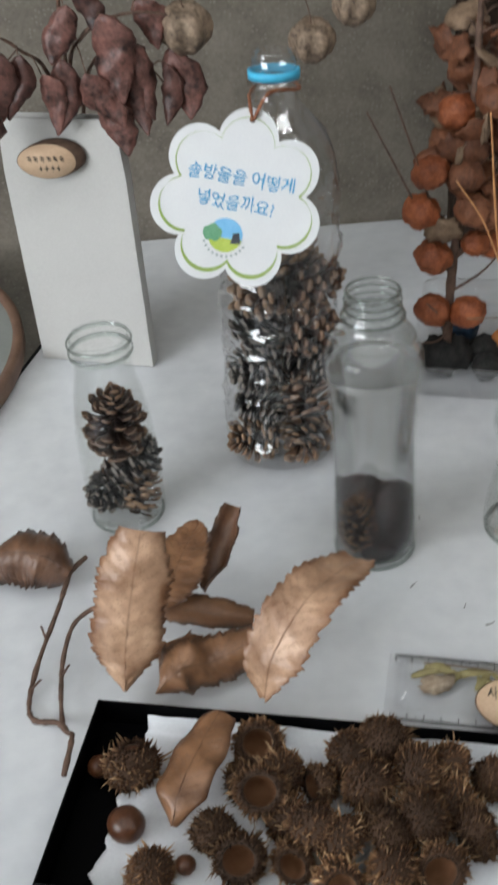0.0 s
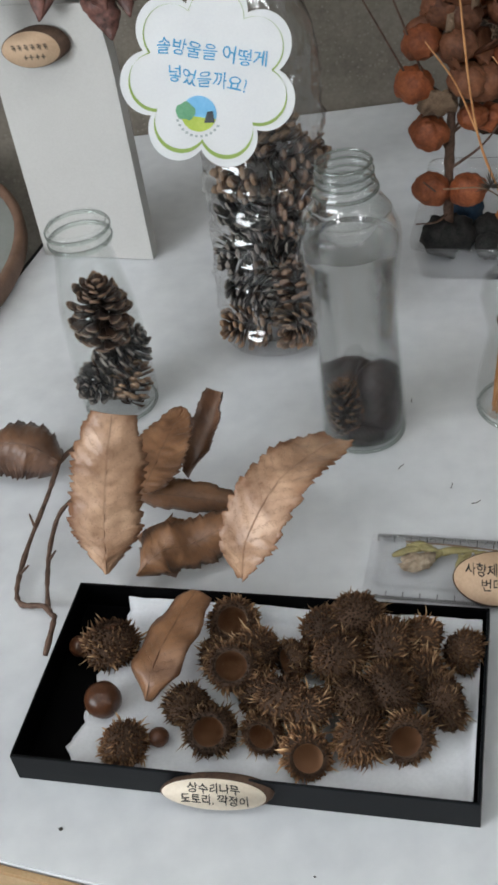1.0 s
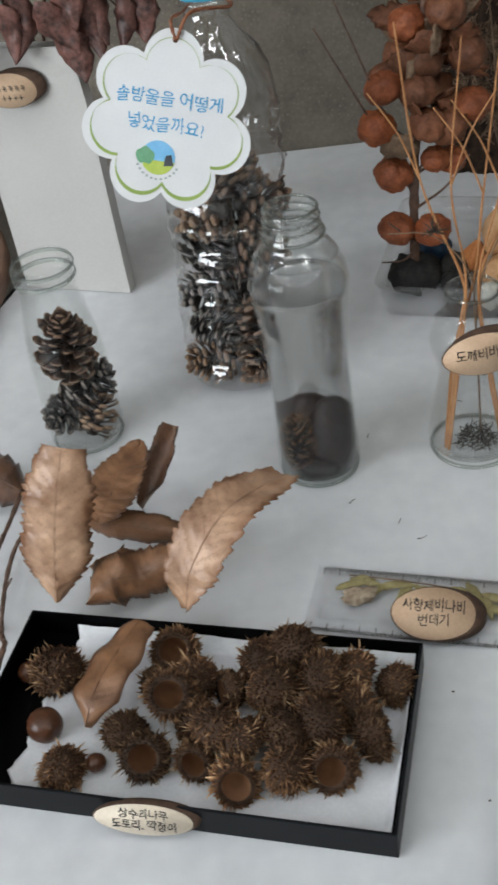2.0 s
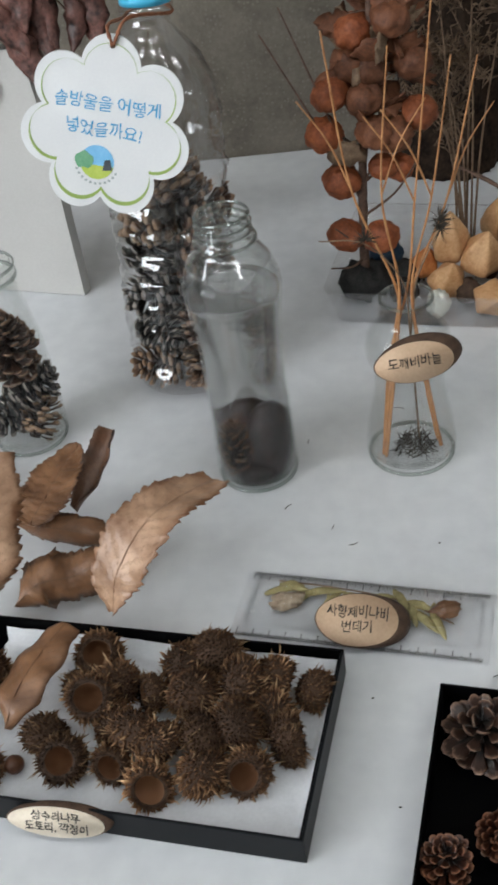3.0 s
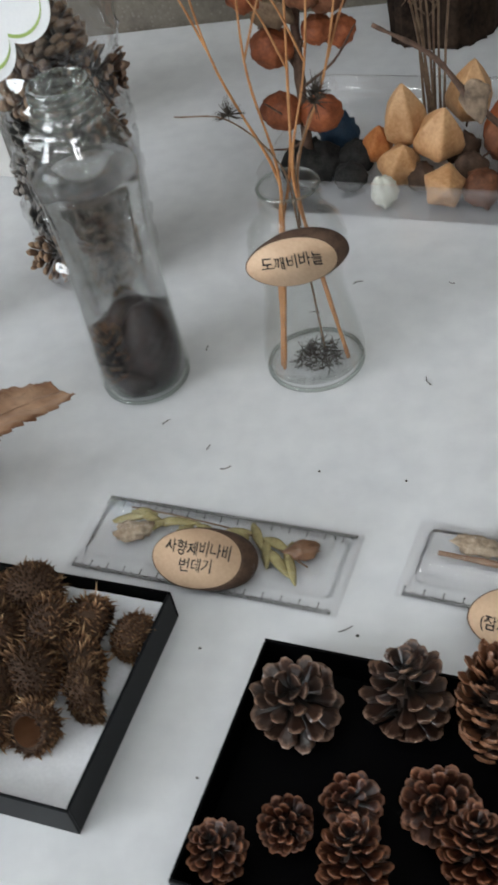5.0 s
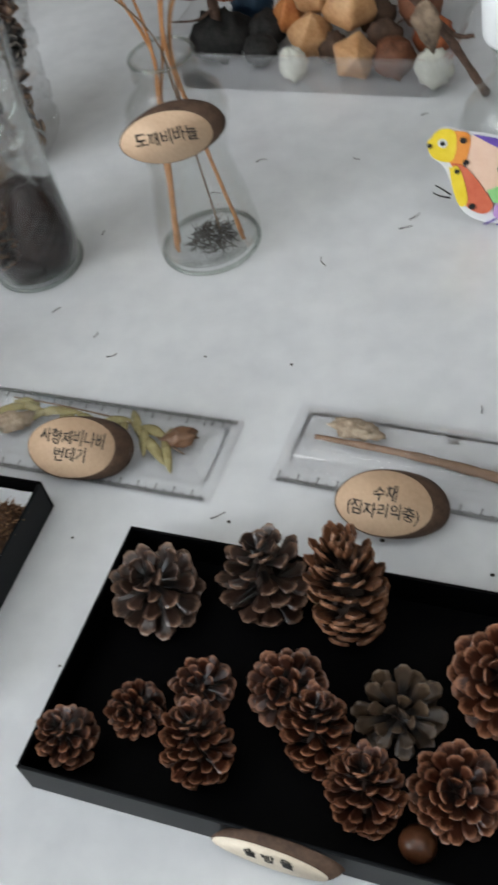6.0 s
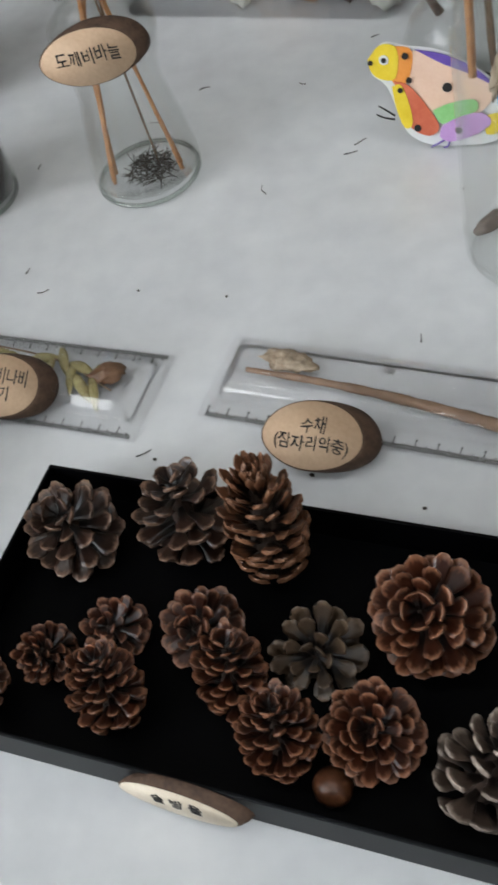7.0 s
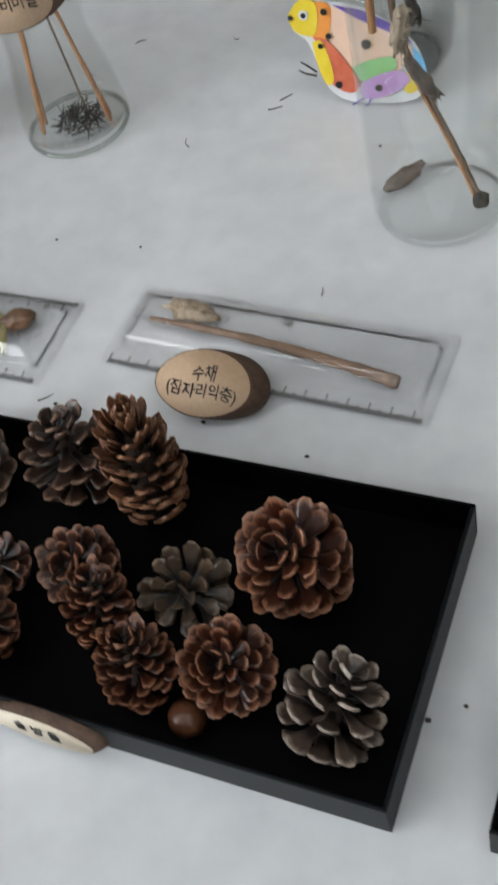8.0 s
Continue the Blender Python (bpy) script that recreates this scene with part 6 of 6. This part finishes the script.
leaf("dried_leaf", [(0.094, 0.612, 0.780), (0.104, 0.630, 0.788), (0.112, 0.645, 0.798), (0.119, 0.658, 0.811)], (0.75, -0.6, -0.1), 0.019, LEAF_DARK, "narrow rolled brown dried leaf", teeth=9, curl=0.5, wave=0.07, blunt=True, seed=3)
leaf("dried_leaf", [(0.055, 0.600, 0.784), (0.085, 0.596, 0.781), (0.124, 0.590, 0.774)], (0.05, 0.6, 0.8), 0.020, LEAF, "narrow brown dried leaf lying on the table", teeth=6, curl=0.35, wave=0.04, blunt=True, seed=4)
leaf("dried_leaf", [(0.128, 0.5265, 0.7735), (0.134, 0.533, 0.798), (0.150, 0.546, 0.820), (0.167, 0.565, 0.824), (0.192, 0.599, 0.811)], (0.92, -0.5, -0.1), 0.037, LEAF_PALE, "large arching brown dried leaf with toothed margin", teeth=14, curl=0.07, wave=0.035, blunt=True, seed=5, across=12)
leaf("dried_leaf", [(0.064, 0.538, 0.772), (0.080, 0.546, 0.782), (0.100, 0.555, 0.778), (0.126, 0.562, 0.787)], (0.1, 0.8, 0.8), 0.030, LEAF, "crumpled brown dried leaf", teeth=8, curl=0.3, wave=0.09, blunt=True, seed=6)
leaf("dried_leaf", [(0.060, 0.575, 0.768), (0.078, 0.560, 0.777), (0.092, 0.548, 0.768)], (0.5, 0.6, 0.6), 0.034, LEAF, "crumpled brown dried leaf", teeth=7, curl=0.25, wave=0.08, blunt=True, seed=7)
leaf("dried_leaf", [(0.003, 0.648, 0.775), (-0.018, 0.655, 0.786), (-0.045, 0.660, 0.785), (-0.075, 0.664, 0.768)], (0.2, 0.8, 0.55), 0.040, LEAF_DARK, "folded dark brown dried leaf at the twig's end", teeth=9, curl=-0.42, wave=0.06, seed=8)
leaf("dried_leaf", [(0.075, 0.449, 0.768), (0.081, 0.466, 0.779), (0.092, 0.488, 0.784), (0.103, 0.512, 0.783)], (1, -0.2, 0.12), 0.029, LEAF, "brown dried leaf lying across the tray", teeth=0, curl=-0.12, wave=0.05, blunt=True, seed=9)
twig = thing("forked_twig", Matrix(), "thin forked bare brown twig on the table", "twig")
part("stem", tube([(0.012, 0.665, 0.772), (0.002, 0.652, 0.770), (-0.004, 0.625, 0.765), (-0.014, 0.585, 0.757), (-0.017, 0.555, 0.753), (-0.012, 0.541, 0.753), (0.003, 0.536, 0.755), (0.011, 0.524, 0.760), (0.016, 0.513, 0.768), (0.013, 0.490, 0.764)], 0.0016, 0.0018, 7, 6, 0.25, 5), TWIG, twig)
part("fork", tube([(0.006, 0.534, 0.755), (0.003, 0.558, 0.757), (0.003, 0.585, 0.762), (0.010, 0.605, 0.770), (0.028, 0.612, 0.775), (0.05, 0.60, 0.772)], 0.0016, 0.0014, 7, 6, 0.25, 6), TWIG, twig)
for p, q in (((-0.010, 0.600, 0.760), (-0.013, 0.606, 0.768)), ((-0.008, 0.607, 0.761), (-0.005, 0.611, 0.769)), ((-0.016, 0.565, 0.755), (-0.010, 0.568, 0.759)), ((0.003, 0.570, 0.759), (0.008, 0.574, 0.764))):
    part("bud", tube([p, ((Vector(p) + Vector(q)) / 2), q], 0.0011, 0.0006, 5, 3), TWIG, twig)

# ---- tall jar, round flask and painted paper figure ----
tall = thing("glass_cylinder", pose(0.5325, 0.5985, TOP + 0.0005), "tall clear glass cylinder holding a stick and dry husks", "glass jar")
out = [(0.026, 0.0), (0.0310, 0.002), (0.0333, 0.007), (0.0338, 0.02), (0.0338, 0.1), (0.0338, 0.22), (0.0343, 0.226), (0.0332, 0.229)]
part("cylinder", lathe(shell(out, 0.0016, 0.0025), 64), GLASS, tall)
part("base", ring_of(0.0300, 0.0020, 0.0008), GLASS, tall)
part("rim", ring_of(0.0336, 0.2275, 0.0012), GLASS_EDGE, tall)
st = thing("dry_stick", Matrix(), "thin brown stick leaning inside a glass cylinder", "stick")
part("stem", tube([(0.5515, 0.593, TOP + 0.008), (0.540, 0.605, 0.782), (0.525, 0.615, 0.814), (0.518, 0.6165, 0.838), (0.5155, 0.618, 0.857), (0.513, 0.620, 0.95)], 0.0015, 0.0017, 7, 8, 0.15, 8), STRAW_DIM, st)
part("stem", tube([(0.5500, 0.5915, TOP + 0.008), (0.5385, 0.604, 0.782), (0.5235, 0.613, 0.814)], 0.0008, 0.0007, 6, 8, 0.15, 9), STRAW, st, "paler straw split along the stick")
part("knot", lump(0.0042, 0.004, 0.0045, 9, 0.3, n=16), BUR, st, m=pose(0.5515, 0.593, TOP + 0.0085))
solo("straw_strip", tube([(0.507, 0.612, 0.842), (0.507, 0.614, 0.88), (0.506, 0.616, 0.97)], 0.0019, 0.0019, 6), STRAW, Matrix(), "flat pale straw strip inside a glass cylinder", "straw")
for k, (x, y, z, sx, sz, mat, rx, ry, lab) in enumerate(((0.5195, 0.612, 0.842, 0.0042, 0.0125, HUSK, 8, 12, "ragged pale dry husk on a stick"), (0.5275, 0.608, 0.818, 0.0034, 0.0160, HUSK_DARK, 10, -26, "ragged grey-brown dry husk on a stick"), (0.5255, 0.612, 0.850, 0.0028, 0.0075, BUR, 5, -15, "small dark dry husk on a stick"))):
    husk = thing("dry_husk", pose(x, y, z, rx, ry, 20), lab, "husk", "dry husks in the cylinder")
    part("shell", lump(sx, sx * 0.8, sz, 14 + k, 0.6, freq=2.8), mat, husk)
    bm = bmesh.new()
    rnd = random.Random(60 + k)
    for q in range(14):
        p = Vector((rnd.uniform(-sx, sx), -sx * 0.6, rnd.uniform(-sz, sz)))
        add_tube(bm, [p, p + Vector((rnd.uniform(-1, 1) * 0.004, -0.002, rnd.uniform(-1, 1) * 0.005))], 0.0003, 0.0001, 4)
    part("shreds", bm, mat, husk)
solo("dry_husk", lump(0.0115, 0.0042, 0.0042, 16, 0.4, freq=2.2), HUSK_DARK, pose(0.5135, 0.6135, TOP + 0.0080, 0, -10, 34), "grey-brown dry husk on the glass base", "husk", "dry husks in the cylinder")
bulb = thing("round_flask", pose(0.5025, 0.7215, TOP + 0.0005), "small round clear glass bottle with a white stopper", "glass bottle")
out = [(0.020, 0.0), (0.0275, 0.002), (0.0325, 0.010), (0.0345, 0.025), (0.034, 0.042), (0.0285, 0.056), (0.0195, 0.066), (0.0142, 0.073), (0.0135, 0.080), (0.0135, 0.090), (0.0155, 0.092), (0.015, 0.095)]
part("flask", lathe(shell(out, 0.0018, 0.004), 48), GLASS, bulb)
part("base", ring_of(0.0245, 0.0020, 0.0013), GLASS_EDGE, bulb)
part("rim", ring_of(0.0148, 0.0938, 0.001), GLASS_EDGE, bulb)
part("stopper", lathe([(0, 0.084), (0.0112, 0.084), (0.0116, 0.0952), (0.0175, 0.0956), (0.0185, 0.098), (0.0185, 0.122), (0.0172, 0.1245), (0, 0.1250)], 40), TAG_WHITE, bulb, "white plastic stopper")

figure = thing("paper_figure", pose(0.4825, 0.684, TOP + 0.0028, 84, 0, -8) @ pose(0, 0, 0, 0, 0, -6) @ Matrix.Diagonal((1.0, 1.02, 1, 1)), "flat cut-out paper figure painted in bright patches", "paper figure")


def blob(pts, steps=5):
    q = smooth_line(list(pts) + [pts[0]], steps)[:-1]
    return [(p[0], p[1]) for p in q]


def patch(name, pts, z, mat, label="", round_=True):
    o = blob([(x, y, 0) for x, y in pts]) if round_ else pts
    part(name, prism(o, z, z + 0.0003), mat, figure, label, smooth=False)


patch("paper", ((-0.036, 0.047), (-0.028, 0.056), (-0.016, 0.055), (0.0, 0.054), (0.018, 0.047), (0.032, 0.036), (0.038, 0.02), (0.034, 0.006), (0.016, 0.001), (-0.002, 0.0), (-0.014, 0.006), (-0.02, 0.018), (-0.026, 0.032), (-0.034, 0.038)), -0.001, TAG_WHITE)
patch("body_patch", ((-0.016, 0.053), (0.0, 0.052), (0.018, 0.044), (0.03, 0.034), (0.024, 0.022), (0.008, 0.016), (-0.004, 0.022), (-0.014, 0.035)), 0.0, C_PEACH, "peach painted patch")
patch("ridge_patch", ((-0.012, 0.054), (0.004, 0.052), (0.02, 0.0455), (0.03, 0.037), (0.022, 0.0405), (0.013, 0.044), (0.002, 0.0475)), 0.0003, C_PURPLE, "purple painted patch")
patch("neck_patch", ((-0.024, 0.055), (-0.014, 0.054), (-0.013, 0.044), (-0.016, 0.035), (-0.023, 0.036)), 0.0003, C_ORANGE, "orange painted patch")
patch("front_patch", ((-0.036, 0.047), (-0.03, 0.055), (-0.022, 0.055), (-0.02, 0.046), (-0.022, 0.037), (-0.03, 0.037), (-0.0345, 0.041)), 0.0006, C_YELLOW, "yellow painted patch")
patch("lower_patch", ((-0.022, 0.036), (-0.014, 0.034), (-0.004, 0.023), (0.003, 0.012), (-0.002, 0.006), (-0.012, 0.01), (-0.018, 0.022)), 0.0006, C_RED, "brick red painted patch")
patch("limb_patch", ((-0.023, 0.033), (-0.018, 0.034), (-0.013, 0.022), (-0.0115, 0.012), (-0.0155, 0.010), (-0.02, 0.02)), 0.0009, C_YELLOW, "yellow painted patch")
patch("green_patch", ((-0.001, 0.021), (0.008, 0.026), (0.02, 0.029), (0.022, 0.023), (0.012, 0.018), (0.004, 0.014)), 0.0009, C_GREEN, "light green painted patch")
patch("lilac_patch", ((0.004, 0.012), (0.012, 0.018), (0.024, 0.022), (0.03, 0.017), (0.022, 0.009), (0.01, 0.004), (0.004, 0.006)), 0.0012, C_VIOLET, "lilac painted patch")
patch("blue_patch", ((0.03, 0.036), (0.036, 0.03), (0.039, 0.02), (0.036, 0.018), (0.033, 0.026)), 0.0009, C_BLUE, "light blue painted patch")
patch("end_patch", ((0.026, 0.02), (0.034, 0.022), (0.034, 0.012), (0.028, 0.01)), 0.0009, C_YELLOW, "yellow painted patch")
for x, y, r in ((0.006, 0.035, 0.0026), (-0.0165, 0.0505, 0.0018), (-0.014, 0.0375, 0.0016), (-0.0085, 0.0105, 0.002), (0.0135, 0.011, 0.002), (-0.0345, 0.0455, 0.0014), (-0.0185, 0.0315, 0.0014)):
    part("dot", prism([(x + r * math.cos(t), y + r * math.sin(t)) for t in (2 * math.pi * i / 14 for i in range(14))], 0.0015, 0.0018), INK, figure, "black painted dot", smooth=False)
part("ring_dot", prism([(-0.0275 + 0.0026 * math.cos(t), 0.0475 + 0.0026 * math.sin(t)) for t in (2 * math.pi * i / 16 for i in range(16))], 0.0010, 0.0014), TAG_WHITE, figure, smooth=False)
part("dot", prism([(-0.0275 + 0.0014 * math.cos(t), 0.0475 + 0.0014 * math.sin(t)) for t in (2 * math.pi * i / 12 for i in range(12))], 0.0015, 0.0018), INK, figure, smooth=False)
for pts in (((-0.021, 0.016), (-0.026, 0.019), (-0.03, 0.021)), ((-0.021, 0.014), (-0.027, 0.0145), (-0.031, 0.016)), ((0.006, 0.004), (0.002, 0.001), (-0.001, -0.001)), ((0.009, 0.004), (0.008, 0.0005), (0.006, -0.0005))):
    part("painted_line", tube([(x, y, 0.0005) for x, y in pts], 0.0006, 0.0004, 5, 4), C_PURPLE if pts[0][0] > 0 else INK, figure)

# ---- crumbs and needles on the table ----
SPECKS = ((0.262, 0.612, 70), (0.275, 0.595, 20), (0.247, 0.704, 80), (0.442, 0.697, 40), (0.390, 0.663, 110), (0.352, 0.482, 30), (0.342, 0.765, 20),
          (0.446, 0.800, 25), (0.404, 0.759, 150), (0.478, 0.544, 90), (0.437, 0.688, 15), (0.315, 0.735, 170), (0.232, 0.635, 45))
for i, (x, y, a) in enumerate(SPECKS):
    rnd = random.Random(100 + i)
    ln = rnd.uniform(0.002, 0.0042)
    d = Vector((math.cos(radians(a)), math.sin(radians(a)), 0))
    k = Vector((-d.y, d.x, 0)) * rnd.uniform(-0.0016, 0.0016)
    solo("pine_needle_bit", tube([-d * ln, k, d * ln], 0.00035, 0.0002, 5, 4), CRUMB, pose(x, y, TOP + 0.0005), "tiny dark plant needle lying on the table", "crumb", "crumbs on the table")
for i, (x, y, r) in enumerate(((0.432, 0.466, 0.0012), (0.481, 0.447, 0.001), (0.379, 0.581, 0.0008), (0.032, 0.387, 0.0012), (0.537, 0.332, 0.0013), (0.550, 0.338, 0.0009), (0.4985, 0.6485, 0.0008), (0.33, 0.59, 0.0007), (0.28, 0.47, 0.0007), (0.358, 0.478, 0.001), (0.16, 0.352, 0.0006), (0.22, 0.33, 0.0006), (0.29, 0.40, 0.0007))):
    solo("crumb", lump(r, r * 0.8, r * 0.7, i, 0.4, n=10), CRUMB, pose(x, y, TOP + r * 0.6), "tiny dark crumb lying on the table", "crumb", "crumbs on the table")
tray(pose(0.6895, 0.322, TOP, 0, 0, -12.2), "black cardboard tray at the table's end")
